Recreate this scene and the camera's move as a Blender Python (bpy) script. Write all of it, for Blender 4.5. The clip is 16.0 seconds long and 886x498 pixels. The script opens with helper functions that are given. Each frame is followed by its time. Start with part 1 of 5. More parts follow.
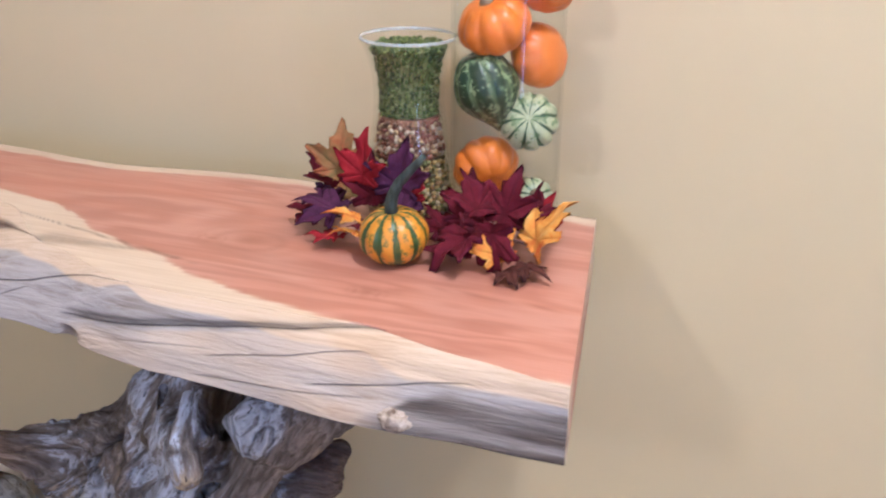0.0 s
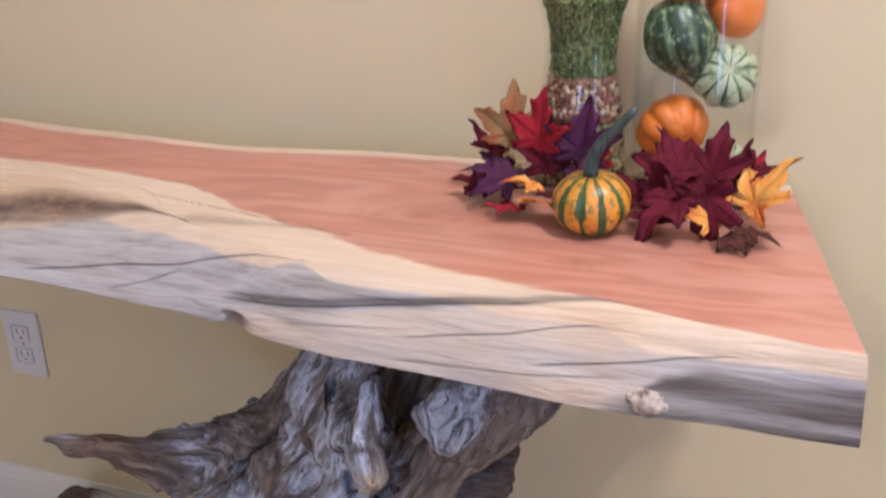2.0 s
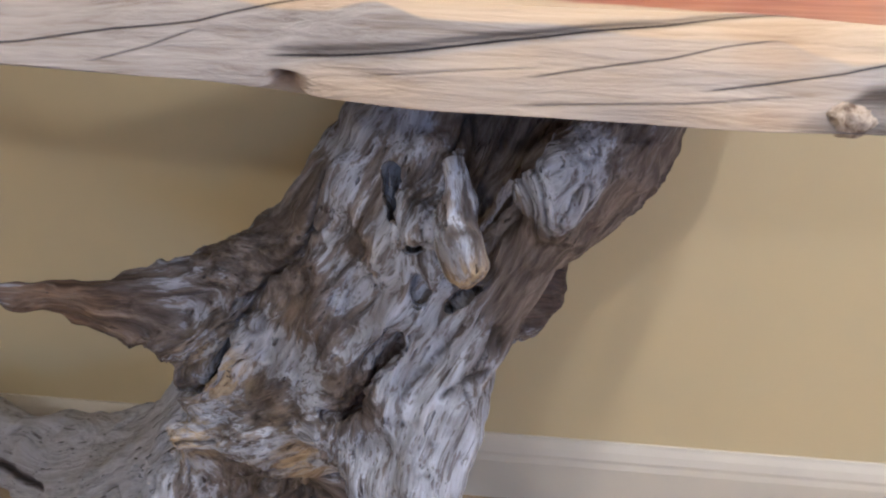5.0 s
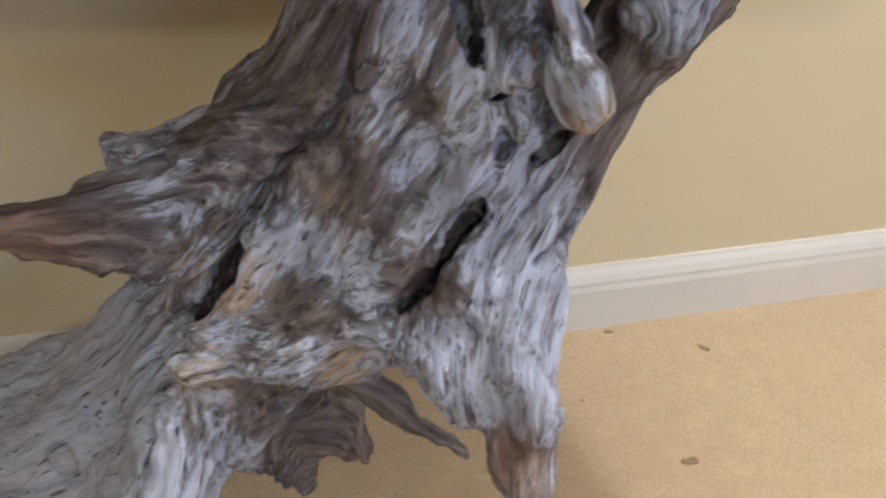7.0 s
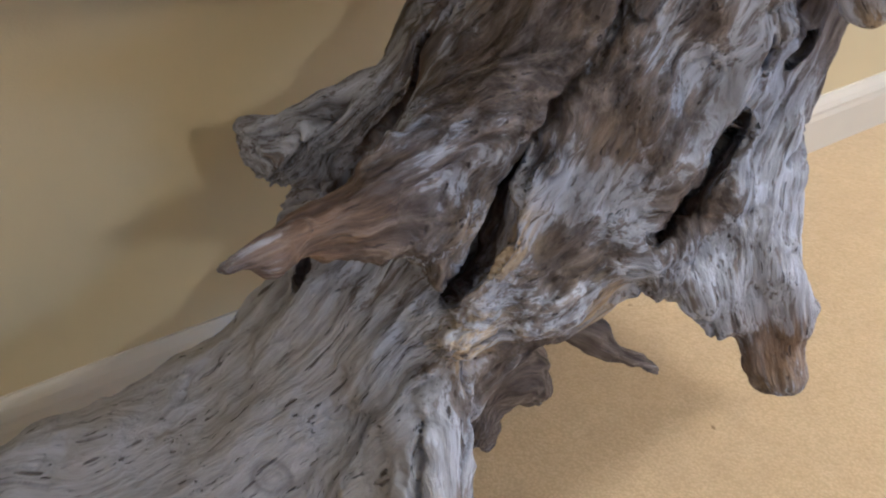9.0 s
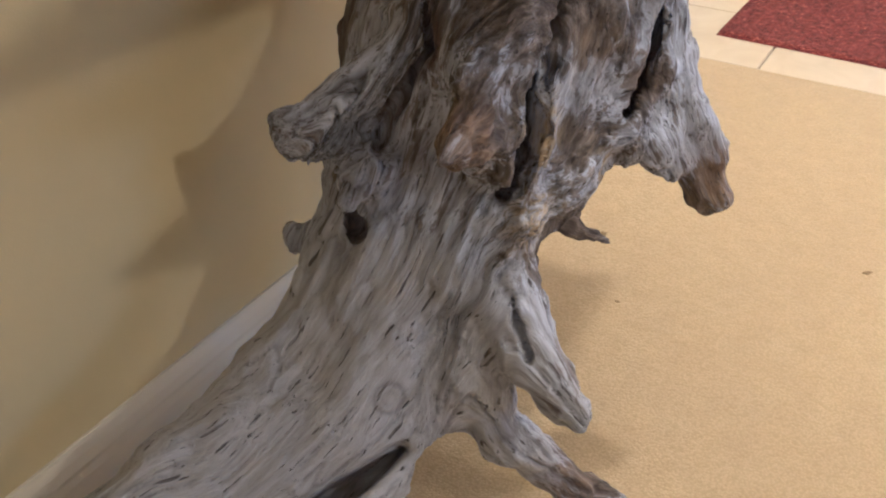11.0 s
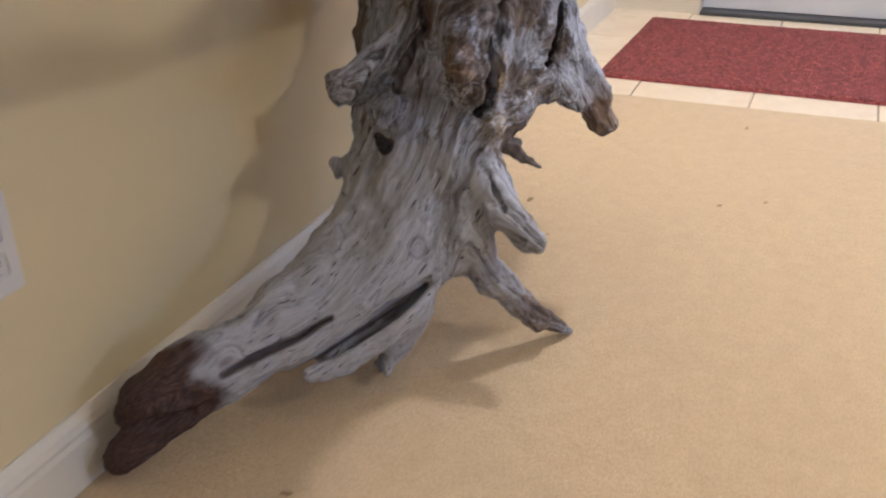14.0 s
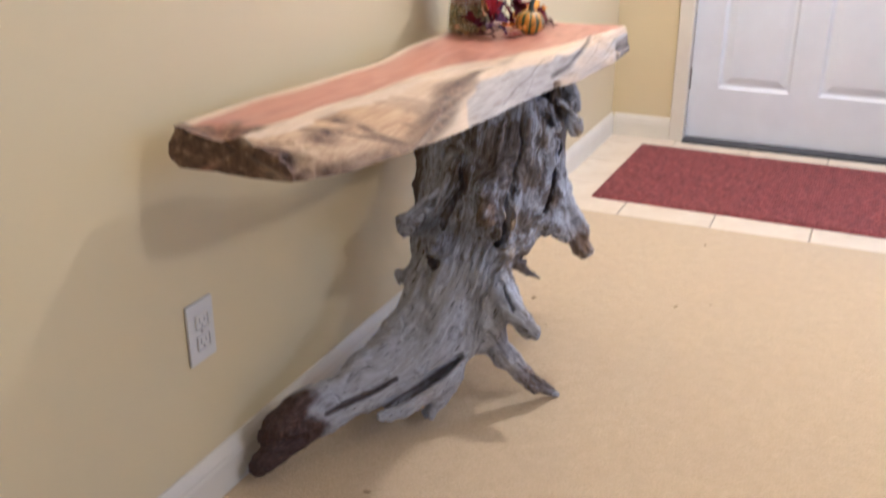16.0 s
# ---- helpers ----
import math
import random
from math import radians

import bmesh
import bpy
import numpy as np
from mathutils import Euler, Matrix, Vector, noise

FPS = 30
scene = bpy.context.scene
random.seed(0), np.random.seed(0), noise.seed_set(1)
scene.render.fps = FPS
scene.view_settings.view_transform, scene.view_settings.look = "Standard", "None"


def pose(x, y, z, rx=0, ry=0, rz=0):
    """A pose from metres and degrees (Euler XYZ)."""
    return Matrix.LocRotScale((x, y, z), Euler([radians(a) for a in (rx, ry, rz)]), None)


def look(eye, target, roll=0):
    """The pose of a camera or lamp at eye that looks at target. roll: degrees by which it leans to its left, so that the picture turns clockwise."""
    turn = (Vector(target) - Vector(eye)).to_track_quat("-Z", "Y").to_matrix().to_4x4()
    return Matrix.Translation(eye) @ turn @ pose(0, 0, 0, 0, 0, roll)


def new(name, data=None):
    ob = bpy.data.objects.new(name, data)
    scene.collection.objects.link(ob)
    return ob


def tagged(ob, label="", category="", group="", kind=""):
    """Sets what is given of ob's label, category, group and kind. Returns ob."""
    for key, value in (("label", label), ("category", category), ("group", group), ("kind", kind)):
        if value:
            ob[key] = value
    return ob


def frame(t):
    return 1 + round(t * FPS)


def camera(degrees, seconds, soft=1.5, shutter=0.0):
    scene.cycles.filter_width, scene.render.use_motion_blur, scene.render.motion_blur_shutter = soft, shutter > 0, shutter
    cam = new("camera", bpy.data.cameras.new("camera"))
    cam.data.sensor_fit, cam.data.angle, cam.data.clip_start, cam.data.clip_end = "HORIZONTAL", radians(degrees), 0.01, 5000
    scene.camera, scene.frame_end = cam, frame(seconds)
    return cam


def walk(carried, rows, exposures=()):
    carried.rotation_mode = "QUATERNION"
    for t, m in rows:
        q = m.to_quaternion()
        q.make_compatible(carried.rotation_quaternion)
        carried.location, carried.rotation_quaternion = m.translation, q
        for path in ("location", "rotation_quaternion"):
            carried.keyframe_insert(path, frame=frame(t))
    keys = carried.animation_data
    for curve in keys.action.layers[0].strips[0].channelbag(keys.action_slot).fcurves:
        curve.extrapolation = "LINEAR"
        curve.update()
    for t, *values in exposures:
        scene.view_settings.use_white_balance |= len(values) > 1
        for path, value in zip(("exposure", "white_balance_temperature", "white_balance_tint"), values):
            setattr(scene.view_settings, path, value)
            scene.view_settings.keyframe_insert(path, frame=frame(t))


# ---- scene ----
cam = camera(50.3, 16.0, soft=2.0, shutter=0.55)
PATH = [
    (0, (0.256, 0.46, 1.109), (-0.384, 2.186, 0.326), -0.0),
    (0.5, (0.192, 0.454, 1.092), (-0.378, 2.2, 0.301), -0.6),
    (1, (0.134, 0.436, 1.078), (-0.345, 2.244, 0.37), 0.3),
    (1.5, (0.081, 0.417, 1.072), (-0.478, 2.204, 0.37), 0.7),
    (2, (0.065, 0.468, 1.036), (-0.583, 2.205, 0.285), -1.5),
    (2.5, (0.043, 0.492, 0.972), (-0.531, 2.233, 0.172), 1.1),
    (3, (-0.019, 0.501, 0.92), (-0.459, 2.274, 0.105), 1.2),
    (3.5, (-0.067, 0.494, 0.901), (-0.466, 2.266, 0.065), 0.8),
    (4, (-0.108, 0.472, 0.891), (-0.457, 2.251, 0.048), 0.6),
    (4.2, (-0.111, 0.465, 0.883), (-0.475, 2.245, 0.046), 0.8),
    (6.3, (-0.385, 0.574, 0.836), (-0.077, 2.236, -0.232), 2.6),
    (6.5, (-0.399, 0.589, 0.829), (-0.063, 2.223, -0.273), 2.7),
    (7, (-0.452, 0.612, 0.812), (0.012, 2.171, -0.352), 3.3),
    (7.5, (-0.572, 0.612, 0.821), (-0.013, 2.134, -0.35), 2.7),
    (8, (-0.68, 0.616, 0.819), (0.036, 2.107, -0.306), 4.0),
    (8.5, (-0.729, 0.708, 0.802), (0.013, 2.121, -0.405), 2.3),
    (9, (-0.76, 0.767, 0.79), (0.148, 2.041, -0.456), 3.3),
    (9.5, (-0.827, 0.798, 0.793), (0.21, 1.995, -0.43), 4.2),
    (10, (-0.946, 0.81, 0.795), (0.273, 1.828, -0.421), 3.7),
    (10.2, (-0.994, 0.816, 0.806), (0.281, 1.781, -0.395), 2.9),
    (12.3, (-1.275, 0.894, 0.717), (0.359, 1.546, -0.235), 0.5),
    (12.5, (-1.318, 0.879, 0.714), (0.335, 1.498, -0.225), 0.8),
    (13, (-1.429, 0.814, 0.722), (0.222, 1.455, -0.207), 0.0),
    (13.5, (-1.555, 0.738, 0.767), (0.093, 1.408, -0.145), -0.5),
    (14, (-1.663, 0.712, 0.787), (-0.02, 1.412, -0.114), -1.0),
    (14.5, (-1.815, 0.716, 0.808), (-0.168, 1.401, -0.097), -1.7),
    (15, (-1.949, 0.683, 0.884), (-0.281, 1.317, -0.019), 1.3),
    (15.5, (-2.082, 0.595, 0.982), (-0.425, 1.308, 0.119), 0.3),
    (16, (-2.208, 0.514, 1.095), (-0.514, 1.268, 0.346), 0.2),
]
walk(cam, [(t, look(eye, target, roll)) for t, eye, target, roll in PATH],
     exposures=[(0.0, -0.28, 4600, 18), (2.5, -0.40, 4750, 20), (4.0, -0.50, 4950, 17), (6.5, -0.25, 4850, 9), (8.0, -0.20, 4800, 9), (9.0, -0.22, 4900, 10), (10.0, -0.12, 5300, 11), (12.5, -0.20, 5050, 14), (14.5, -0.18, 4950, 14), (16.0, -0.11, 4800, 16)])
# ---- world, lamps, exposure ----
world = bpy.data.worlds.new("world")
scene.world = world
world.use_nodes = True
_wn = world.node_tree
_sky = _wn.nodes.new("ShaderNodeTexSky")
_sky.sky_type, _sky.sun_disc = "NISHITA", False
_sky.sun_elevation, _sky.sun_rotation = radians(35), radians(200)
_wn.links.new(_sky.outputs[0], _wn.nodes["Background"].inputs[0])
_wn.nodes["Background"].inputs[1].default_value = 0.1


def lamp(name, kind, power, colour, m, size=0.2, size_y=None):
    data = bpy.data.lights.new(name, kind)
    data.energy, data.color = power, colour
    if kind == "AREA":
        data.shape = "RECTANGLE" if size_y else "DISK"
        data.size = size
        if size_y:
            data.size_y = size_y
    else:
        data.shadow_soft_size = size
    ob = new(name, data)
    ob.matrix_world = m
    return ob


WARM, COOL = (1.0, 0.85, 0.66), (0.40, 0.62, 1.0)
# ceiling lamps: one in the entry close to the wall, one over the room
lamp("entry_ceiling_lamp", "POINT", 104, WARM, pose(0.60, 0.73, 2.35), 0.06)
lamp("room_ceiling_lamp", "POINT", 82, WARM, pose(-0.69, -1.80, 2.36), 0.09)
# weak warm fill added far down the room, from no known fixture
lamp("hall_ceiling_lamp", "POINT", 8, WARM, pose(-3.80, -0.40, 2.36), 0.12)
# daylight in two unseen window openings, and in an opening added by the door
lamp("window_daylight_south", "AREA", 58, COOL, look((0.6, -6.94, 1.55), (-0.4, 0, 1.0)), 1.7, 1.3)
lamp("window_daylight_west", "AREA", 6, COOL, look((-7.94, -0.6, 1.55), (0, 0, 1.0)), 1.6, 1.3)
lamp("sidelight_daylight", "AREA", 12, COOL, look((1.82, -0.32, 1.08), (-0.6, 1.1, 0.75)), 0.26, 1.7)

# ---- materials ----


def material(name, base=(0.5, 0.5, 0.5), rough=0.6, metal=0.0, **more):
    m = bpy.data.materials.new(name)
    m.use_nodes = True
    b = m.node_tree.nodes["Principled BSDF"]
    b.inputs["Base Color"].default_value = (*base, 1)
    b.inputs["Roughness"].default_value, b.inputs["Metallic"].default_value = rough, metal
    for key, value in more.items():
        b.inputs[key.replace("_", " ")].default_value = value
    return m


class Nodes:
    """Short calls to wire a material's nodes."""

    def __init__(self, m):
        self.t = m.node_tree
        self.b = self.t.nodes["Principled BSDF"]

    def put(self, socket, value):
        if hasattr(value, "links"):
            self.t.links.new(value, socket)
        elif value is not None:
            socket.default_value = value if not isinstance(value, tuple) or len(value) != 3 or socket.type != "RGBA" else (*value, 1)

    def coord(self, which="Object", scale=(1, 1, 1), attribute=None, rot=(0, 0, 0)):
        if attribute:
            n = self.t.nodes.new("ShaderNodeAttribute")
            n.attribute_name = attribute
            out = n.outputs["Vector"]
        else:
            out = self.t.nodes.new("ShaderNodeTexCoord").outputs[which]
        mp = self.t.nodes.new("ShaderNodeMapping")
        mp.inputs["Scale"].default_value = scale
        mp.inputs["Rotation"].default_value = rot
        self.t.links.new(out, mp.inputs[0])
        return mp.outputs[0]

    def value(self, attribute):
        n = self.t.nodes.new("ShaderNodeAttribute")
        n.attribute_name = attribute
        return n.outputs["Fac"]

    def noise(self, vec, scale, detail=4, rough=0.55, distort=0.0, out="Fac"):
        n = self.t.nodes.new("ShaderNodeTexNoise")
        self.put(n.inputs["Vector"], vec)
        n.inputs["Scale"].default_value, n.inputs["Detail"].default_value = scale, detail
        n.inputs["Roughness"].default_value, n.inputs["Distortion"].default_value = rough, distort
        return n.outputs[out]

    def voronoi(self, vec, scale, out="Distance", feature="F1"):
        n = self.t.nodes.new("ShaderNodeTexVoronoi")
        n.feature = feature
        self.put(n.inputs["Vector"], vec)
        n.inputs["Scale"].default_value = scale
        return n.outputs[out]

    def wave(self, vec, scale, distort=2.0, detail=2.0, dscale=1.0, kind="BANDS", direction="X"):
        n = self.t.nodes.new("ShaderNodeTexWave")
        n.wave_type = kind
        if kind == "BANDS":
            n.bands_direction = direction
        self.put(n.inputs["Vector"], vec)
        for k, v in (("Scale", scale), ("Distortion", distort), ("Detail", detail), ("Detail Scale", dscale)):
            n.inputs[k].default_value = v
        return n.outputs["Fac"]

    def ramp(self, fac, *stops, ease="LINEAR"):
        n = self.t.nodes.new("ShaderNodeValToRGB")
        n.color_ramp.interpolation = ease
        while len(n.color_ramp.elements) < len(stops):
            n.color_ramp.elements.new(0.5)
        for e, (p, c) in zip(n.color_ramp.elements, stops):
            e.position = p
            e.color = (*c, 1) if isinstance(c, tuple) else (c, c, c, 1)
        self.put(n.inputs[0], fac)
        return n.outputs[0]

    def mix(self, fac, a, b, how="MIX"):
        n = self.t.nodes.new("ShaderNodeMix")
        n.data_type, n.blend_type = "RGBA", how
        self.put(n.inputs[0], fac)
        self.put(n.inputs[6], a)
        self.put(n.inputs[7], b)
        return n.outputs[2]

    def math(self, how, a, b=0.5, c=0.0, clamp=False):
        n = self.t.nodes.new("ShaderNodeMath")
        n.operation, n.use_clamp = how, clamp
        for s, v in zip(n.inputs, (a, b, c)):
            self.put(s, v)
        return n.outputs[0]

    def random(self):
        return self.t.nodes.new("ShaderNodeObjectInfo").outputs["Random"]

    def island(self):
        return self.t.nodes.new("ShaderNodeNewGeometry").outputs["Random Per Island"]

    def done(self, colour=None, rough=None, height=None, strength=0.3, distance=0.01, extra=()):
        self.put(self.b.inputs["Base Color"], colour)
        self.put(self.b.inputs["Roughness"], rough)
        last = None
        for h, s, d in ([(height, strength, distance)] if height is not None else []) + list(extra):
            n = self.t.nodes.new("ShaderNodeBump")
            n.inputs["Strength"].default_value, n.inputs["Distance"].default_value = s, d
            self.put(n.inputs["Height"], h)
            if last is not None:
                self.t.links.new(last, n.inputs["Normal"])
            last = n.outputs[0]
        if last is not None:
            self.t.links.new(last, self.b.inputs["Normal"])


def wall_paint():
    m = material("wall_paint", rough=0.62)
    n = Nodes(m)
    c = n.coord()
    big, fine = n.noise(c, 1.3, 3), n.noise(c, 420, 2)
    n.done(n.ramp(big, (0.3, (0.645, 0.535, 0.305)), (0.7, (0.685, 0.57, 0.332))), n.ramp(big, (0.3, 0.55), (0.7, 0.68)),
           fine, 0.10, 0.002, [(n.noise(c, 60, 2), 0.06, 0.004)])
    return m


def white_paint(name="white_trim_paint", rough=0.38, tone=(0.73, 0.67, 0.55)):
    m = material(name, rough=rough)
    n = Nodes(m)
    c = n.coord()
    dirt = n.noise(c, 6, 5)
    n.done(n.ramp(dirt, (0.3, tuple(0.93 * t for t in tone)), (0.65, tone)), n.ramp(dirt, (0.3, rough + 0.12), (0.7, rough)), n.noise(c, 90, 2), 0.05, 0.003)
    return m


def carpet_pile():
    m = material("carpet_pile", rough=0.95)
    n = Nodes(m)
    c = n.coord()
    tuft, patch, lie = n.voronoi(c, 330), n.noise(c, 2.2, 4), n.noise(c, 26, 4, 0.65)
    a = n.ramp(tuft, (0.0, (0.66, 0.50, 0.295)), (0.75, (0.50, 0.375, 0.205)))
    a = n.mix(n.ramp(lie, (0.35, 0.26), (0.65, 0.0)), a, (0.38, 0.265, 0.145))
    a = n.mix(n.ramp(patch, (0.35, 0.22), (0.65, 0.0)), a, (0.46, 0.33, 0.20))
    n.b.inputs["Sheen Weight"].default_value = 0.25
    n.done(a, None, tuft, 0.22, 0.003, [(n.noise(c, 120, 3), 0.25, 0.005), (lie, 0.16, 0.012), (n.noise(c, 7, 3), 0.10, 0.02)])
    return m


def tile_glaze():
    m = material("ceramic_tile", rough=0.35)
    n = Nodes(m)
    c = n.coord()
    v = n.noise(c, 9, 5, 0.6, 0.6)
    a = n.ramp(v, (0.3, (0.66, 0.55, 0.40)), (0.7, (0.78, 0.68, 0.52)))
    n.done(n.mix(n.math("MULTIPLY", n.random(), 0.25), a, (0.60, 0.49, 0.35)), n.ramp(v, (0.3, 0.45), (0.7, 0.3)), n.noise(c, 40, 3), 0.06, 0.003)
    return m


def rug_weave():
    m = material("rug_weave", rough=0.95)
    n = Nodes(m)
    c = n.coord()
    flecks = n.noise(n.coord(scale=(1, 0.4, 1)), 190, 3, 0.75)
    broad = n.noise(n.coord(scale=(1, 3, 1)), 7, 4, 0.65)
    a = n.ramp(flecks, (0.40, (0.055, 0.005, 0.007)), (0.49, (0.165, 0.022, 0.022)), (0.58, (0.27, 0.052, 0.042)), (0.66, (0.56, 0.21, 0.15)))
    a = n.mix(n.ramp(broad, (0.4, 0.0), (0.75, 0.3)), a, (0.30, 0.06, 0.045))
    n.b.inputs["Sheen Weight"].default_value = 0.05
    n.done(a, None, flecks, 0.7, 0.004, [(n.voronoi(c, 300), 0.5, 0.003)])
    return m


def driftwood():
    """Silver weathered wood whose fibres follow the 'grain' coordinates of the mesh, browner where 'brown' is high."""
    m = material("driftwood", rough=0.7)
    n = Nodes(m)
    g, c = n.coord(attribute="grain"), n.coord()

    def blend(k):
        """The fibre coordinates, shortened along the run by a share of plain ones."""
        add = n.t.nodes.new("ShaderNodeVectorMath")
        add.operation = "ADD"
        n.put(add.inputs[0], g)
        n.put(add.inputs[1], n.coord(scale=(k, k, k)))
        return add.outputs[0]

    short, mid = blend(0.13), blend(0.07)
    fibre = n.noise(mid, 105, 5, 0.62, 0.15)
    strand = n.noise(mid, 330, 3, 0.6, 0.1)
    dash = n.noise(mid, 215, 2, 0.5, 0.25)
    patch = n.noise(short, 42, 6, 0.66, 0.6)
    broad = n.noise(c, 9, 4, 0.6, 0.6)
    spots = n.noise(short, 110, 4, 0.65, 0.4)
    grey = n.ramp(fibre, (0.28, (0.220, 0.210, 0.220)), (0.40, (0.340, 0.344, 0.378)), (0.54, (0.465, 0.482, 0.550)), (0.70, (0.60, 0.625, 0.710)))
    grey = n.mix(n.math("MULTIPLY", n.ramp(strand, (0.37, 0.8), (0.46, 0.0)), n.math("MULTIPLY_ADD", n.value("pale"), -0.6, 1.0)), grey, (0.15, 0.125, 0.115))
    grey = n.mix(n.math("MULTIPLY", n.value("pale"), 0.55), grey, (0.405, 0.385, 0.368))
    brown = n.ramp(fibre, (0.32, (0.036, 0.024, 0.018)), (0.5, (0.115, 0.082, 0.060)), (0.70, (0.29, 0.23, 0.185)))
    lean = n.math("ADD", n.math("MULTIPLY_ADD", broad, 0.32, n.math("MULTIPLY_ADD", spots, 0.36, n.math("MULTIPLY", patch, 0.45))), n.math("MULTIPLY", n.value("brown"), 0.34))
    a = n.mix(n.ramp(lean, (0.592, 0.0), (0.625, 0.75), (0.70, 0.95)), grey, brown)
    tan = n.ramp(strand, (0.3, (0.30, 0.20, 0.105)), (0.6, (0.56, 0.43, 0.26)))
    a = n.mix(n.math("MULTIPLY", n.value("tan"), n.ramp(spots, (0.42, 0.15), (0.56, 1.0))), a, tan)
    a = n.mix(n.math("MULTIPLY", n.value("rust"), n.ramp(spots, (0.35, 0.5), (0.55, 1.0))), a, n.ramp(fibre, (0.35, (0.095, 0.050, 0.026)), (0.55, (0.24, 0.135, 0.070)), (0.75, (0.36, 0.24, 0.14))))
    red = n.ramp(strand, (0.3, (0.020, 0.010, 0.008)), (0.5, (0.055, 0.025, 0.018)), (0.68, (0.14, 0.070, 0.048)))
    # 'dark' is red-brown wood, and also shade painted into slits and back stub
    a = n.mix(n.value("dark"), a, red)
    crack = n.math("MULTIPLY", n.ramp(dash, (0.325, 1.0), (0.360, 0.0)), n.ramp(spots, (0.40, 0.25), (0.55, 1.0)))
    a = n.mix(n.math("MULTIPLY", crack, 0.85), a, (0.045, 0.030, 0.022))
    # creases and checks are darker where the relief sinks along the fibres
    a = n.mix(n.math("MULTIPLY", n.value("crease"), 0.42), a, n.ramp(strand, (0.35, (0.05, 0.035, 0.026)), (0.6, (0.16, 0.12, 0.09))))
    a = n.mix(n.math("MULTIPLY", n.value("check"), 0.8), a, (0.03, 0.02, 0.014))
    h = n.math("SUBTRACT", n.math("ADD", fibre, n.math("MULTIPLY", strand, 0.30)), n.math("MULTIPLY", crack, 0.7))
    n.done(a, n.ramp(fibre, (0.3, 0.8), (0.7, 0.5)), h, 0.7, 0.008, [(n.noise(c, 160, 3), 0.10, 0.002)])
    return m


def slab_wood():
    """Cedar board: pink heartwood, cream sapwood (attribute 'sap'), weathered face with window light in its grey
    ('grey'), dark bark pockets ('bark').
    """
    m = material("cedar_slab", rough=0.42)
    n = Nodes(m)
    c = n.coord()
    warp = n.noise(n.coord(scale=(1, 3.0, 3.0)), 3.2, 3, 0.5, 1.2)
    figure = n.noise(n.coord(scale=(1, 4.2, 4.2)), 2.1, 3, 0.5, 0.35)
    ring = n.math("MULTIPLY_ADD", n.math("SINE", n.math("MULTIPLY", figure, 62.0)), 0.5, 0.5)
    fine = n.noise(n.coord(scale=(1, 26, 26)), 9, 4, 0.6)
    heart = n.ramp(ring, (0.0, (0.405, 0.180, 0.118)), (0.5, (0.475, 0.228, 0.155)), (1.0, (0.52, 0.262, 0.182)))
    heart = n.mix(n.ramp(warp, (0.38, 0.55), (0.6, 0.0)), heart, (0.50, 0.20, 0.115))
    heart = n.mix(n.ramp(fine, (0.35, 0.22), (0.55, 0.0)), heart, (0.40, 0.15, 0.085))
    heart = n.mix(n.value("knot"), heart, (0.30, 0.11, 0.06))
    sapw = n.ramp(fine, (0.3, (0.59, 0.45, 0.30)), (0.6, (0.67, 0.535, 0.38)))
    a = n.mix(n.value("sap"), heart, sapw)
    a = n.mix(n.value("stain"), a, n.ramp(fine, (0.3, (0.33, 0.165, 0.065)), (0.6, (0.55, 0.35, 0.17))))
    gfib = n.noise(n.coord(scale=(1, 12, 16)), 9, 5, 0.62, 0.4)
    gcol = n.ramp(gfib, (0.30, (0.20, 0.170, 0.150)), (0.45, (0.335, 0.310, 0.300)), (0.65, (0.44, 0.415, 0.405)))
    a = n.mix(n.value("grey"), a, gcol)
    bcol = n.ramp(n.noise(c, 55, 5, 0.7, 0.5), (0.35, (0.045, 0.022, 0.014)), (0.55, (0.15, 0.078, 0.042)), (0.7, (0.36, 0.22, 0.12)))
    a = n.mix(n.value("smoke"), a, n.ramp(gfib, (0.32, (0.030, 0.021, 0.016)), (0.5, (0.078, 0.058, 0.045)), (0.66, (0.165, 0.132, 0.11))))
    a = n.mix(n.value("bark"), a, bcol)
    a = n.mix(n.value("ink"), a, n.ramp(fine, (0.35, (0.030, 0.020, 0.015)), (0.65, (0.10, 0.070, 0.052))))
    face = n.value("face")
    rough = n.mix(face, n.ramp(fine, (0.3, 0.40), (0.7, 0.30)), (0.75, 0.75, 0.75))
    h = n.math("MULTIPLY", gfib, n.math("ADD", face, 0.04))
    n.done(a, rough, h, 0.5, 0.008)
    return m


WALL, TRIM, CARPET = wall_paint(), white_paint(), carpet_pile()
DOOR = white_paint("door_paint", 0.32, (0.74, 0.75, 0.78))
CEILING = white_paint("ceiling_paint", 0.9, (0.82, 0.80, 0.76))
TILE, RUG, DRIFT, CEDAR = tile_glaze(), rug_weave(), driftwood(), slab_wood()
GROUT = material("grout", (0.42, 0.35, 0.26), 0.9)
DARK = material("dark_slot", (0.02, 0.018, 0.016), 0.6)
THRESH = material("dark_weatherstrip", (0.06, 0.06, 0.065), 0.55)
PLATE = white_paint("outlet_plastic", 0.3, (0.66, 0.63, 0.58))
METAL = material("hinge_metal", (0.35, 0.32, 0.28), 0.4, 0.9)

# ---- mesh helpers ----


def part(name, bm, mat, parent=None, label="", smooth=False):
    me = bpy.data.meshes.new(name)
    bm.to_mesh(me)
    bm.free()
    me.materials.append(mat)
    if smooth:
        for p in me.polygons:
            p.use_smooth = True
    ob = new(name, me)
    ob.parent = parent
    if label:
        tagged(ob, label)
    return ob


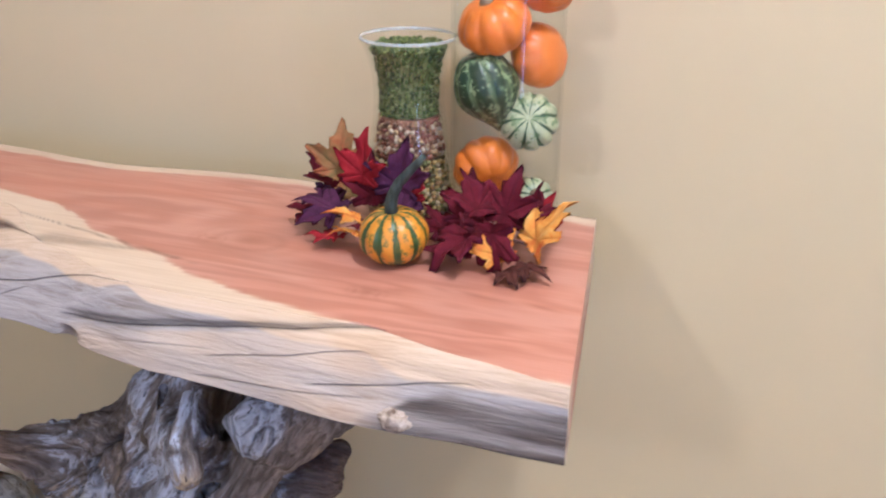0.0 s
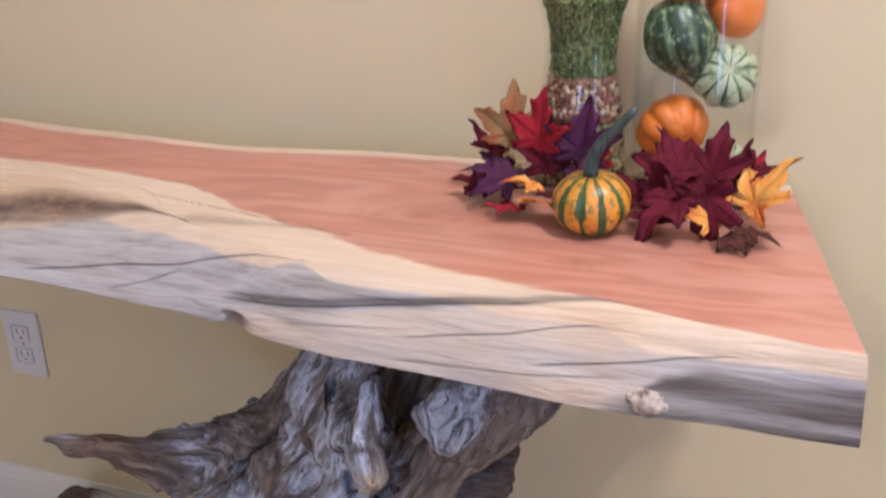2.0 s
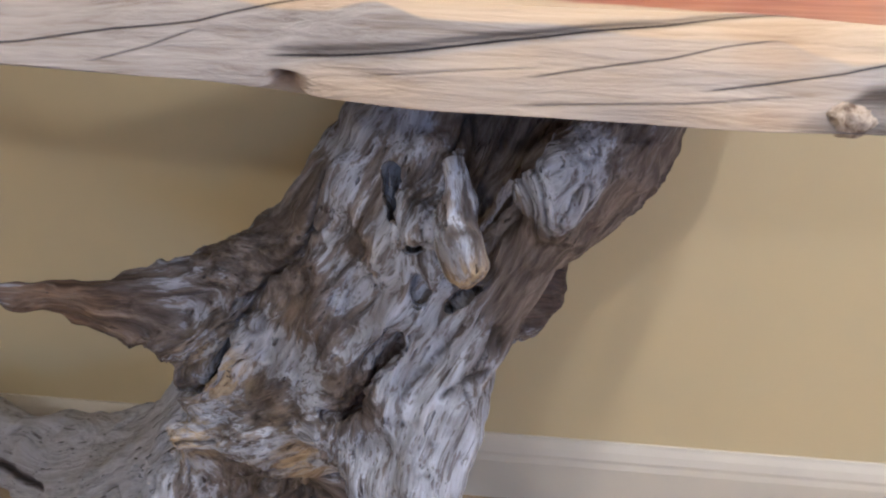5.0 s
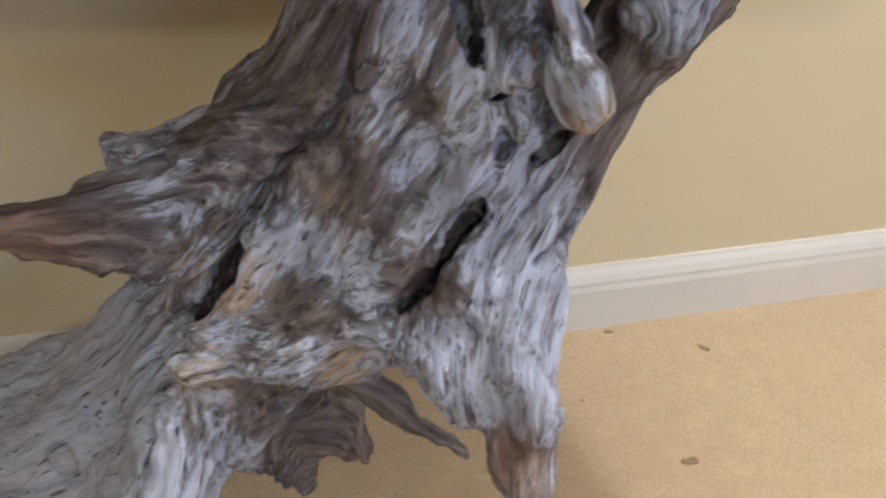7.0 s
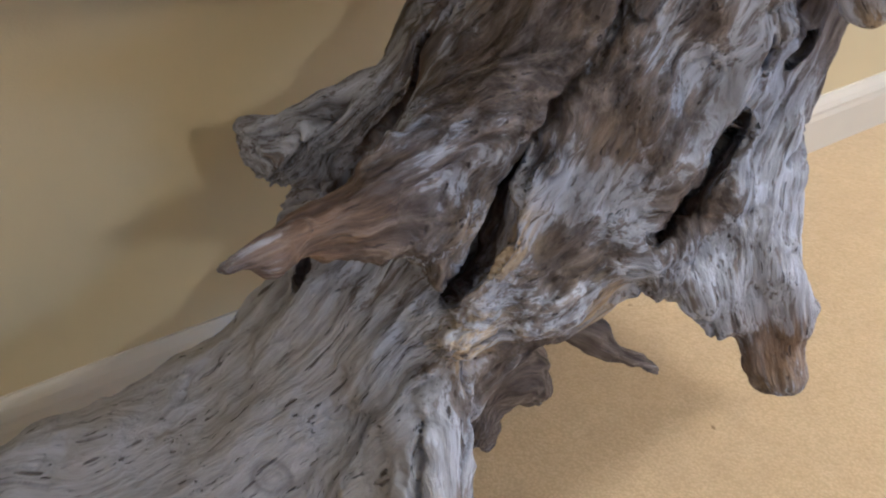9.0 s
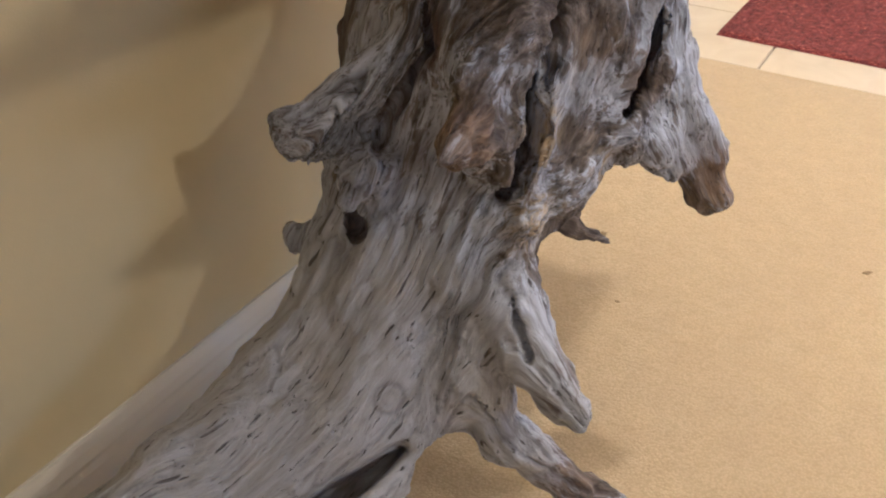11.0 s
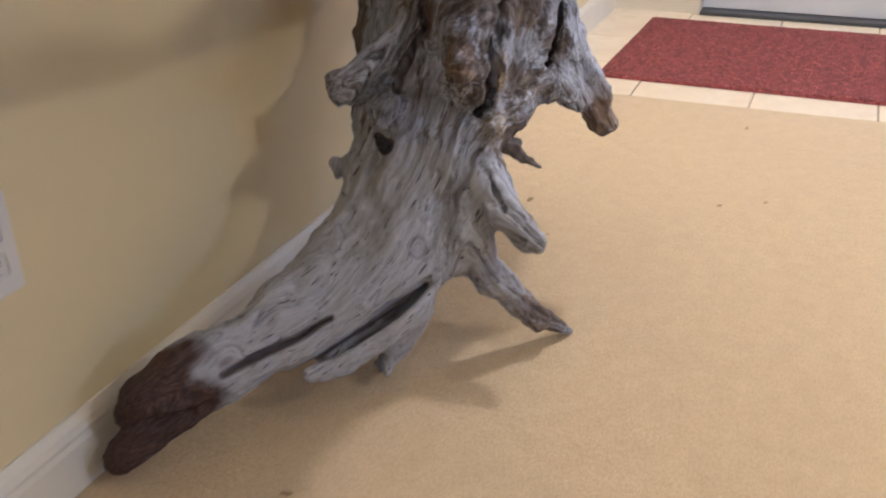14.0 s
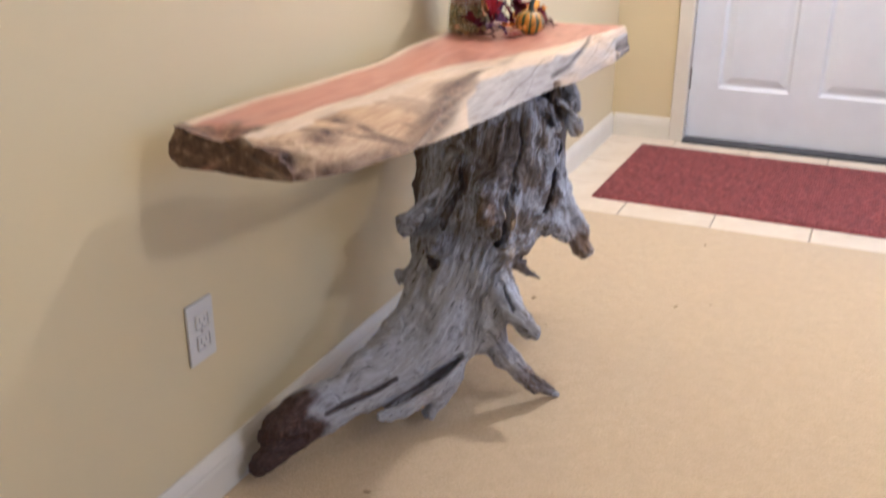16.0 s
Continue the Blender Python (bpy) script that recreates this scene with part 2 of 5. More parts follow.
def box_bm(lo, hi, bevel=0.0, segments=2):
    bm = bmesh.new()
    bmesh.ops.create_cube(bm, size=1, matrix=Matrix.Translation([(a + b) / 2 for a, b in zip(lo, hi)]) @ Matrix.Diagonal([b - a for a, b in zip(lo, hi)] + [1]))
    if bevel:
        bmesh.ops.bevel(bm, geom=bm.edges[:], offset=bevel, segments=segments, affect="EDGES", profile=0.6)
    return bm


def box(name, lo, hi, mat, parent=None, bevel=0.0, label="", smooth=False):
    return part(name, box_bm(lo, hi, bevel), mat, parent, label, smooth)


def join_bm(target, other):
    me = bpy.data.meshes.new("joined")
    other.to_mesh(me)
    other.free()
    target.from_mesh(me)
    bpy.data.meshes.remove(me)


def lathe_bm(profile, n=32, close=False):
    """A surface turned round z from (radius, height) pairs."""
    bm = bmesh.new()
    rings = [[bm.verts.new((r * math.cos(a), r * math.sin(a), z)) for a in [2 * math.pi * i / n for i in range(n)]] for r, z in profile]
    for a, b in zip(rings, rings[1:] + (rings[:1] if close else [])):
        for i in range(n):
            bm.faces.new((a[i], a[(i + 1) % n], b[(i + 1) % n], b[i]))
    bmesh.ops.recalc_face_normals(bm, faces=bm.faces)
    return bm


def tube_bm(points, radii, n=10, caps=True):
    bm = bmesh.new()
    pts = [Vector(p) for p in points]
    rings = []
    for i, p in enumerate(pts):
        d = (pts[min(i + 1, len(pts) - 1)] - pts[max(i - 1, 0)]).normalized()
        e = d.orthogonal().normalized() if i == 0 else (rings_e - d * rings_e.dot(d)).normalized()
        rings_e = e
        f = d.cross(e)
        rings.append([bm.verts.new(p + radii[i] * (math.cos(a) * e + math.sin(a) * f)) for a in [2 * math.pi * k / n for k in range(n)]])
    for a, b in zip(rings, rings[1:]):
        for k in range(n):
            bm.faces.new((a[k], a[(k + 1) % n], b[(k + 1) % n], b[k]))
    if caps:
        bm.faces.new(rings[0][::-1])
        bm.faces.new(rings[-1])
    return bm


def prism_bm(outline, axis, lo, hi):
    """Extrudes a closed outline (pairs) from lo to hi along axis 'x' or 'y'; the pairs are (other, z)."""
    bm = bmesh.new()
    put = (lambda s, a, z: (s, a, z)) if axis == "x" else (lambda s, a, z: (a, s, z))
    ends = [[bm.verts.new(put(s, a, z)) for a, z in outline] for s in (lo, hi)]
    for f in ends:
        bm.faces.new(f)
    k = len(outline)
    for i in range(k):
        bm.faces.new((ends[0][i], ends[0][(i + 1) % k], ends[1][(i + 1) % k], ends[1][i]))
    bmesh.ops.recalc_face_normals(bm, faces=bm.faces)
    return bm


def setting(ob, label, category):
    return tagged(ob, label, category, kind="structure")


# ---- the room ----
WALL_Y, EAST, WEST, SOUTH, TOP = 1.5, 1.84, -8.0, -7.0, 2.75
DOOR_L, DOOR_R, DOOR_H = 1.178, 0.262, 2.04


def boxes(name, spans, mat, label, category):
    bm = bmesh.new()
    for lo, hi in spans:
        join_bm(bm, box_bm(lo, hi))
    return setting(part(name, bm, mat), label, category)


setting(box("floor", (WEST - 0.12, SOUTH - 0.12, -0.12), (0.80, WALL_Y, 0.0), CARPET), "beige cut-pile carpet with a few crumbs", "floor")
boxes("wall_north", [((WEST, WALL_Y, -0.12), (EAST + 0.12, WALL_Y + 0.12, TOP))], WALL, "beige painted wall behind the console table", "wall")
boxes("wall_east", [((EAST, DOOR_L + 0.02, -0.12), (EAST + 0.12, WALL_Y, TOP)),
                    ((EAST, DOOR_R - 0.02, DOOR_H), (EAST + 0.12, DOOR_L + 0.02, TOP)),
                    ((EAST, -0.18, -0.12), (EAST + 0.12, DOOR_R - 0.02, TOP)),
                    # unseen opening added beside the door for the east daylight
                    ((EAST, -0.46, -0.12), (EAST + 0.12, -0.18, 0.15)), ((EAST, -0.46, 1.95), (EAST + 0.12, -0.18, TOP)),
                    ((EAST, SOUTH, -0.12), (EAST + 0.12, -0.46, TOP))], WALL, "beige painted wall with the entry door", "wall")
boxes("wall_south", [((WEST, SOUTH - 0.12, -0.12), (-0.25, SOUTH, TOP)), ((1.45, SOUTH - 0.12, -0.12), (EAST, SOUTH, TOP)),
                     ((-0.25, SOUTH - 0.12, -0.12), (1.45, SOUTH, 0.9)), ((-0.25, SOUTH - 0.12, 2.2), (1.45, SOUTH, TOP))], WALL, "beige painted wall with a window opening", "wall")
boxes("wall_west", [((WEST - 0.12, SOUTH, -0.12), (WEST, -1.4, TOP)), ((WEST - 0.12, 0.2, -0.12), (WEST, WALL_Y, TOP)),
                    ((WEST - 0.12, -1.4, -0.12), (WEST, 0.2, 0.9)), ((WEST - 0.12, -1.4, 2.2), (WEST, 0.2, TOP))], WALL, "beige painted wall with a window opening", "wall")
boxes("ceiling", [((WEST - 0.12, SOUTH - 0.12, TOP), (EAST + 0.12, WALL_Y + 0.12, TOP + 0.12))], CEILING, "plain white ceiling", "ceiling")

# baseboards with a rounded cap
BASE_PROFILE = [(0, 0.0), (0.0145, 0.0), (0.0145, 0.062), (0.0125, 0.070), (0.0125, 0.075), (0.009, 0.085), (0.0045, 0.093), (0.003, 0.097), (0, 0.097)]
setting(part("baseboard_north", prism_bm([(WALL_Y - d, z) for d, z in BASE_PROFILE], "x", WEST, EAST), TRIM), "white moulded baseboard along the wall", "baseboard")
setting(part("baseboard_east", prism_bm([(EAST - d, z) for d, z in BASE_PROFILE], "y", DOOR_L + 0.064, WALL_Y - 0.0147), TRIM), "white moulded baseboard beside the door", "baseboard")


def build_door():
    """A white six-panel entry door with its casing."""
    door = setting(new("door_1"), "closed white panelled entry door in a white casing", "door")
    x0 = EAST + 0.028
    stiles = [(DOOR_R, DOOR_R + 0.115), (0.665, 0.775), (DOOR_L - 0.115, DOOR_L)]
    rails = [(0.018, 0.235), (0.82, 0.99), (1.62, 1.72), (1.92, DOOR_H)]
    bm = bmesh.new()
    for a, b in stiles:
        join_bm(bm, box_bm((x0, a, 0.018), (x0 + 0.045, b, DOOR_H)))
    for a, b in rails:
        for (_, c), (d, _) in zip(stiles, stiles[1:]):
            join_bm(bm, box_bm((x0, c, a), (x0 + 0.045, d, b)))
    leaf = part("door_leaf", bm, DOOR, door)
    for (_, c), (d, _) in zip(stiles, stiles[1:]):
        for (_, a), (b, _) in zip(rails, rails[1:]):
            bm = bmesh.new()
            loops = []
            for inset, depth in ((0, 0.0), (0.012, 0.011), (0.022, 0.012), (0.045, 0.004), (0.052, 0.003)):
                loops.append([bm.verts.new((x0 + depth, y, z)) for y, z in ((c + inset, a + inset), (d - inset, a + inset), (d - inset, b - inset), (c + inset, b - inset))])
            for p, q in zip(loops, loops[1:]):
                for i in range(4):
                    bm.faces.new((p[i], p[(i + 1) % 4], q[(i + 1) % 4], q[i]))
            bm.faces.new(loops[-1])
            bmesh.ops.recalc_face_normals(bm, faces=bm.faces)
            part("panel", bm, DOOR, leaf)
    for y in (DOOR_L + 0.0035, DOOR_R - 0.0635):
        bm = box_bm((EAST - 0.017, y, 0.0), (EAST - 0.0005, y + 0.06, DOOR_H + 0.06), 0.005, 2)
        part("casing", bm, TRIM, door)
    part("casing", box_bm((EAST - 0.017, DOOR_R - 0.0035, DOOR_H + 0.002), (EAST - 0.0005, DOOR_L + 0.0035, DOOR_H + 0.06), 0.005, 2), TRIM, door)
    for y0, y1 in ((DOOR_L + 0.003, DOOR_L + 0.0195), (DOOR_R - 0.0195, DOOR_R - 0.003)):
        part("jamb", box_bm((EAST - 0.0002, y0, 0.0), (EAST + 0.1195, y1, DOOR_H)), TRIM, door)
    part("threshold", box_bm((EAST - 0.03, DOOR_R - 0.003, 0.0005), (EAST + 0.11, DOOR_L + 0.003, 0.014), 0.003), THRESH, door, "dark metal threshold strip")
    for z in (0.27, 1.02, 1.80):
        bm = tube_bm([(x0 - 0.004, DOOR_L + 0.002, z - 0.045), (x0 - 0.004, DOOR_L + 0.002, z + 0.045)], [0.006, 0.006])
        part("hinge", bm, METAL, door, "dark metal hinge knuckle")
    return door


build_door()


def build_outlet():
    """A white duplex outlet on its plate."""
    o = tagged(new("wall_outlet"), "white duplex wall outlet on the beige wall", "outlet")
    o.matrix_world = Matrix.Translation((-1.0365, WALL_Y, 0.3465))
    part("cover_plate", box_bm((-0.035, -0.0062, -0.057), (0.035, -0.0002, 0.057), 0.0026, 2), PLATE, o)
    for s in (1, -1):
        bm = box_bm((-0.0165, -0.0078, s * 0.0195 - 0.0135), (0.0165, -0.0055, s * 0.0195 + 0.0135), 0.0045, 2)
        r = part("receptacle", bm, PLATE, o)
        for x, h in ((-0.0065, 0.0045), (0.0065, 0.0038)):
            part("slot", box_bm((x - 0.0008, -0.0082, s * 0.0195 + 0.003 - h), (x + 0.0008, -0.0070, s * 0.0195 + 0.003 + h)), DARK, r)
        bm = tube_bm([(0, -0.0070, s * 0.0195 - 0.0075), (0, -0.0083, s * 0.0195 - 0.0075)], [0.0021, 0.0021], 8)
        part("ground_hole", bm, DARK, r)
    part("screw", tube_bm([(0, -0.006, 0), (0, -0.0072, 0)], [0.003, 0.0026], 10), METAL, o)
    return o


build_outlet()
# ---- the cedar slab ----
SX0, SX1 = -1.115, 0.135


def curve(x, xs, ys):
    """A smooth line through a few stations."""
    xs, ys = np.asarray(xs, float), np.asarray(ys, float)
    i = np.clip(np.searchsorted(xs, x) - 1, 0, len(xs) - 2)
    t = np.clip((x - xs[i]) / (xs[i + 1] - xs[i]), 0, 1)
    t = t * t * (3 - 2 * t) * 0.6 + t * 0.4
    return ys[i] + (ys[i + 1] - ys[i]) * t


def value_noise(p, seed=0):
    """Smooth 3D value noise in -1..1 for an (n, 3) array."""
    i = np.floor(p).astype(np.int64)
    f = p - i
    f = f * f * (3 - 2 * f)
    out = 0
    for dx in (0, 1):
        for dy in (0, 1):
            for dz in (0, 1):
                h = ((i[:, 0] + dx) * 374761393 + (i[:, 1] + dy) * 668265263 + (i[:, 2] + dz) * 2147483647 + seed * 974711) & 0x7FFFFFFF
                h = ((h ^ (h >> 13)) * 1274126177) & 0x7FFFFFFF
                v = ((h ^ (h >> 16)) & 0xFFFF) / 32767.5 - 1
                out = out + v * np.abs(1 - dx - f[:, 0]) * np.abs(1 - dy - f[:, 1]) * np.abs(1 - dz - f[:, 2])
    return out


def store(me, name, values):
    a = me.attributes.new(name, "FLOAT", "POINT")
    a.data.foreach_set("value", np.ascontiguousarray(values, np.float32))


def ramp01(x, a, b):
    t = np.clip((x - a) / (b - a), 0, 1)
    return t * t * (3 - 2 * t)


def front_top(x):
    return curve(x, [-1.115, -1.0, -0.85, -0.70, -0.56, -0.44, -0.29, -0.05, 0.05, 0.135], [1.315, 1.285, 1.275, 1.262, 1.225, 1.145, 1.094, 1.093, 1.072, 1.056])


def front_low(x):
    return curve(x, [-1.115, -1.02, -0.89, -0.75, -0.61, -0.43, -0.25, -0.02, 0.135], [1.235, 1.175, 1.143, 1.118, 1.100, 1.092, 1.064, 1.044, 1.054])


def back_edge(x):
    return curve(x, [-1.115, -0.94, -0.75, -0.55, -0.34, -0.1, 0.135], [1.452, 1.447, 1.424, 1.406, 1.432, 1.436, 1.428])


def heart_line(x):
    return curve(x, [-1.115, -.95, -.76, -.635, -.515, -.478, -.455, -.41, -.335, -.25, -.17, -.05, .015, .065, .135],
                 [1.33, 1.31, 1.286, 1.277, 1.258, 1.240, 1.226, 1.197, 1.178, 1.144, 1.121, 1.101, 1.086, 1.074, 1.070])


def on_line(x, across, xs, ys, width, blur=0.012):
    """How near a place on the front face lies to a line along it, 0 to 1."""
    d = np.exp(-((across - np.interp(x, xs, ys)) / width) ** 2)
    return d * ramp01(x, xs[0] - blur, xs[0] + blur) * ramp01(-x, -xs[-1] - blur, -xs[-1] + blur)


GROOVE = ([-.366, -.324, -.28, -.232, -.187, -.148, -.113, -.074, -.038], [.75, .69, .61, .51, .41, .31, .24, .12, .02])


def face_lines(x, a):
    """The long hairline checks of the front face (thin) and its broad groove."""
    thin = on_line(x, a, [-.60, -.554, -.491, -.426, -.387, -.345, -.30], [.90, .83, .68, .54, .36, .15, .02], 0.0075)
    for xs, ys, k in (([-.497, -.459, -.426], [.92, .78, .61], 0.7), ([-.193, -.145, -.11, -.077, -.047], [.73, .61, .53, .41, .34], 0.7),
                      ([-.086, -.047, -.008, .019, .048], [.75, .68, .59, .49, .41], 0.85), ([-.20, -.10, -.03], [.93, .84, .76], 0.5),
                      ([-.30, -.25, -.19], [.80, .72, .66], 0.4)):
        thin = np.maximum(thin, k * on_line(x, a, xs, ys, 0.006))
    core = on_line(x, a, *GROOVE, 0.012)
    broad = np.maximum(0.55 * on_line(x, a + 0.035, *GROOVE, 0.05), core)
    return thin, broad


SEAM = ([-.90, -.832, -.769, -.66, -.56, -.47, -.45], [1.02, .86, .72, .46, .34, .09, .0])


def build_slab():
    nx, nt, nf, nb, nk = 1000, 64, 112, 10, 8
    x = np.linspace(SX0, SX1, nx)
    top, low = 0.735, curve(x, [-1.115, -0.6, -0.44, -0.26, -0.1, 0.0, 0.135], [0.672, 0.677, 0.675, 0.670, 0.672, 0.676, 0.672])
    yt, yl, yb = front_top(x), front_low(x), back_edge(x)
    rows = []
    for t in np.linspace(0, 1, nt):           # top, from back to front
        rows.append((x, yb - 0.006 + (yt + 0.018 - yb) * t, np.full(nx, top), 0.0, -0.02 - (1 - t)))
    for t in np.linspace(0.02, 1, nf):        # front face, from top edge to lower edge
        a = t * math.pi / 2
        y = yt + 0.012 + (yl - yt - 0.012) * (0.45 * math.sin(a) ** 1.1 + 0.55 * t)
        z = top + (low + 0.004 - top) * (0.5 * (1 - math.cos(a)) + 0.5 * t ** 1.25)
        rows.append((x, y, z, 1.0, t))
    for t in np.linspace(0.02, 1, nb):        # underside
        rows.append((x, yl + 0.006 + (yb - 0.02 - yl) * t, low, 0.5, 1.0))
    for t in np.linspace(0.1, 0.95, nk):      # back
        rows.append((x, yb - 0.012 + 0.012 * math.sin(t * math.pi), low + (top - low) * t, 0.5, 1.0))
    k = len(rows)
    co, kind, across = np.zeros((k, nx, 3)), np.zeros((k, nx)), np.zeros((k, nx))
    for j, (xx, yy, zz, f, s) in enumerate(rows):
        co[j, :, 0], co[j, :, 1], co[j, :, 2], kind[j], across[j] = xx, yy, zz, f, s
    # the sawn end slants; the other end is ragged
    co[..., 0] -= ramp01(co[..., 0], -0.35, SX1) * 0.155 * (co[..., 1] - 1.056)
    p, kd, ac = co.reshape(-1, 3), kind.reshape(-1), across.reshape(-1)
    face = (kd == 1.0) * 1.0
    thin, broad = face_lines(p[:, 0], ac)
    ragged = ramp01(-p[:, 0], 1.02, 1.115)
    bump = value_noise(p * (9, 22, 34), 3) * 0.0035 + value_noise(p * (20, 60, 90), 5) * 0.0014 + value_noise(p * (45, 45, 45), 6) * 0.0016 * ramp01(-p[:, 0], 0.45, 0.5) * ramp01(p[:, 0], -0.62, -0.55)
    gash = on_line(p[:, 0], ac, *SEAM, 0.05)
    notch = np.exp(-((p[:, 0] + 0.357) / 0.010) ** 2) * ramp01(ac, 0.82, 0.95)
    push = face * (bump * np.clip(ac * 4, 0, 1) - 0.003 * thin - 0.006 * broad - 0.007 * gash - 0.014 * notch)
    scallop = face * ragged * (value_noise(p * (40, 40, 40), 9) * 0.012 + value_noise(p * (90, 90, 90), 11) * 0.006)
    p[:, 1] -= push + scallop
    p[:, 2] += 0.010 * notch * face
    p[:, 0] += ragged * ragged * (value_noise(p * (3, 32, 26), 17) * 0.014 + value_noise(p * (3, 90, 90), 19) * 0.005)
    hollow = np.clip(value_noise(p * (26, 26, 1), 13), 0, 1) * ramp01(-p[:, 1], -1.40, -1.36) + np.exp(-np.hypot((p[:, 0] + 1.10) / 0.030, (p[:, 1] - 1.365) / 0.035) ** 2) * 1.5
    p[:, 2] -= ragged * (kd == 0) * hollow * 0.012
    verts = p.tolist()
    faces = []
    for j in range(k):
        a, b = j * nx, ((j + 1) % k) * nx
        faces += [(a + i, b + i, b + i + 1, a + i + 1) for i in range(nx - 1)]
    caps = []
    for i, flip in ((0, False), (nx - 1, True)):
        loop = [j * nx + i for j in range(k)]
        ring0 = len(verts)
        for v in loop:
            verts.append(verts[v])
        c = len(verts)
        verts.append(list(np.mean([verts[v] for v in loop], axis=0)))
        for q in range(k):
            a, b = ring0 + q, ring0 + (q + 1) % k
            faces.append((a, c, b) if flip else (a, b, c))
        caps.append((ring0, c + 1))
    me = bpy.data.meshes.new("slab_top")
    me.from_pydata(verts, [], faces)
    me.materials.append(CEDAR)
    v = np.array(verts)
    kd = np.concatenate([kd, np.full(2 * (k + 1), 0.3)])
    ac = np.concatenate([ac, np.ones(2 * (k + 1))])
    px, py, on = v[:, 0], v[:, 1], kd == 1.0
    thin, broad = face_lines(px, ac)
    wob = value_noise(v * (14, 40, 1), 21) * 0.006 + value_noise(v * (50, 160, 1), 22) * 0.0022
    sap = np.maximum(ramp01(heart_line(px) - py + wob, -0.002, 0.003), ramp01(py - back_edge(px) + 0.026 + wob, -0.003, 0.003))
    sap = np.maximum(sap, on * 1.0)
    # grey of the front face: weathering plus painted-in window light; cleaner sapwood on the far half
    line = curve(px, [-1.115, -.80, -.66, -.587, -.50, -.46, -.42, -.37, -.335, -.298, -.262, -.196, -.11, -.045, -.02, 0, .034, .075, .135], [1.6, 1.25, .60, .46, .36, .24, .25, .32, .30, .08, .24, .28, .34, .34, .46, .50, .44, .42, .42])
    grey = on * ramp01(ac + value_noise(v * (16, 30, 60), 31) * 0.07, line - 0.02, line + 0.04)
    light = ramp01(px, -0.37, -0.33) * ramp01(-px, -0.02, 0.05) * ramp01(ac - curve(px, *GROOVE), 0.01, 0.07)
    grey *= 1 - light * (0.50 + 0.35 * value_noise(v * (14, 40, 60), 36))
    seam = np.interp(px, *SEAM)
    band = on * np.exp(-((ac - seam + 0.04) / (0.025 + 0.14 * ramp01(-px, 0.46, 0.66))) ** 4) * ramp01(-px, 0.455, 0.47) * (0.8 + 0.35 * value_noise(v * (8, 120, 60), 33))
    tail = (kd == 0) * np.exp(-((py - np.interp(px, [-.46, -.40, -.33], [1.168, 1.172, 1.178]) + 0.3 * wob) / (0.0045 + 0.010 * ramp01(-px, 0.36, 0.46))) ** 2) * ramp01(px, -.47, -.45) * ramp01(-px, .32, .35)
    grey = np.maximum(grey, 0.8 * (kd == 0.5))
    slant = v.copy()
    slant[:, 0] += 0.9 * (v[:, 1] - 1.2)
    above = ramp01(seam - ac, 0.0, 0.05) * ramp01(-px, 0.45, 0.49)
    grey = np.where(on, grey * (1 - above) * 0.84 * ramp01(px, -0.86, -0.66), grey)
    rough_edge = ac - 0.13 - 0.08 * value_noise(slant * (12, 5, 9), 49) - 0.05 * value_noise(slant * (45, 14, 30), 50)
    core = on * above * ramp01(rough_edge, 0.0, 0.03)
    patchy = ramp01(value_noise(slant * (18, 5, 9), 41) + 0.55 * value_noise(slant * (55, 12, 24), 42), 0.05, 0.35)
    bark = core * patchy * (0.30 + 0.45 * ramp01(-px, 0.70, 0.95))
    burnt = on_line(px, ac, [-1.115, -1.028, -.93], [.78, .42, .22], 0.15, 0.03)
    bark = np.maximum(bark, on * 0.95 * burnt * ramp01(value_noise(slant * (30, 8, 16), 43) + 0.45, 0.0, 0.3))
    bark = np.maximum(bark, np.maximum(0.85 * band, 0.5 * tail))
    bark = np.maximum(bark, on * np.exp(-(np.hypot(px + 0.939, (ac - 0.49) * 0.09) / 0.011) ** 2))
    bark = np.maximum(bark, ramp01(-px + value_noise(v * (30, 30, 30), 44) * 0.03, 1.088, 1.112) * (kd > 0.2))
    bark = np.maximum(bark, ramp01(-px + value_noise(v * (40, 40, 2), 45) * 0.035, 1.078, 1.098) * (kd == 0) * 0.9)
    bark = np.maximum(bark, (kd == 0) * 0.85 * ramp01(-px + value_noise(v * (34, 34, 2), 51) * 0.04, 1.03, 1.065) * ramp01(-py + value_noise(v * (30, 30, 2), 52) * 0.02, -1.40, -1.37))
    smoke = on * ramp01(ac + value_noise(v * (12, 30, 60), 47) * 0.06 - curve(px, [-.06, -.02, .01, .04, .135], [1.1, .82, .60, .50, .46]), 0.0, 0.09) * ramp01(px, -.05, .0) * np.clip(0.85 + 0.4 * value_noise(v * (8, 60, 140), 46), 0, 1)
    smoke = np.maximum(smoke, 0.45 * np.clip(band, 0, 1))
    over = curve(px, *GROOVE) - ac
    smoke = np.maximum(smoke, on * 0.42 * np.exp(-((over - 0.05) / 0.075) ** 2) * (over > -0.01) * ramp01(px, -.37, -.30) * ramp01(-px, .04, .14))
    ink = np.maximum(on * np.maximum(0.95 * thin, 0.9 * broad), 0.0)
    bark = np.maximum(bark, on * np.exp(-((px + 0.357) / 0.009) ** 2) * ramp01(ac, 0.86, 0.95))
    knot = np.zeros(len(v))
    for kx, ky, r in ((-0.245, 1.236, 0.012), (-0.285, 1.228, 0.005), (-0.08, 1.165, 0.004)):
        d = np.hypot((px - kx) * 0.6, py - ky)
        knot = np.maximum(knot, 0.8 * np.exp(-(d / r) ** 2) + 0.4 * np.exp(-((d - 1.9 * r) / (0.35 * r)) ** 2) + 0.2 * np.exp(-((d - 3 * r) / (0.4 * r)) ** 2))
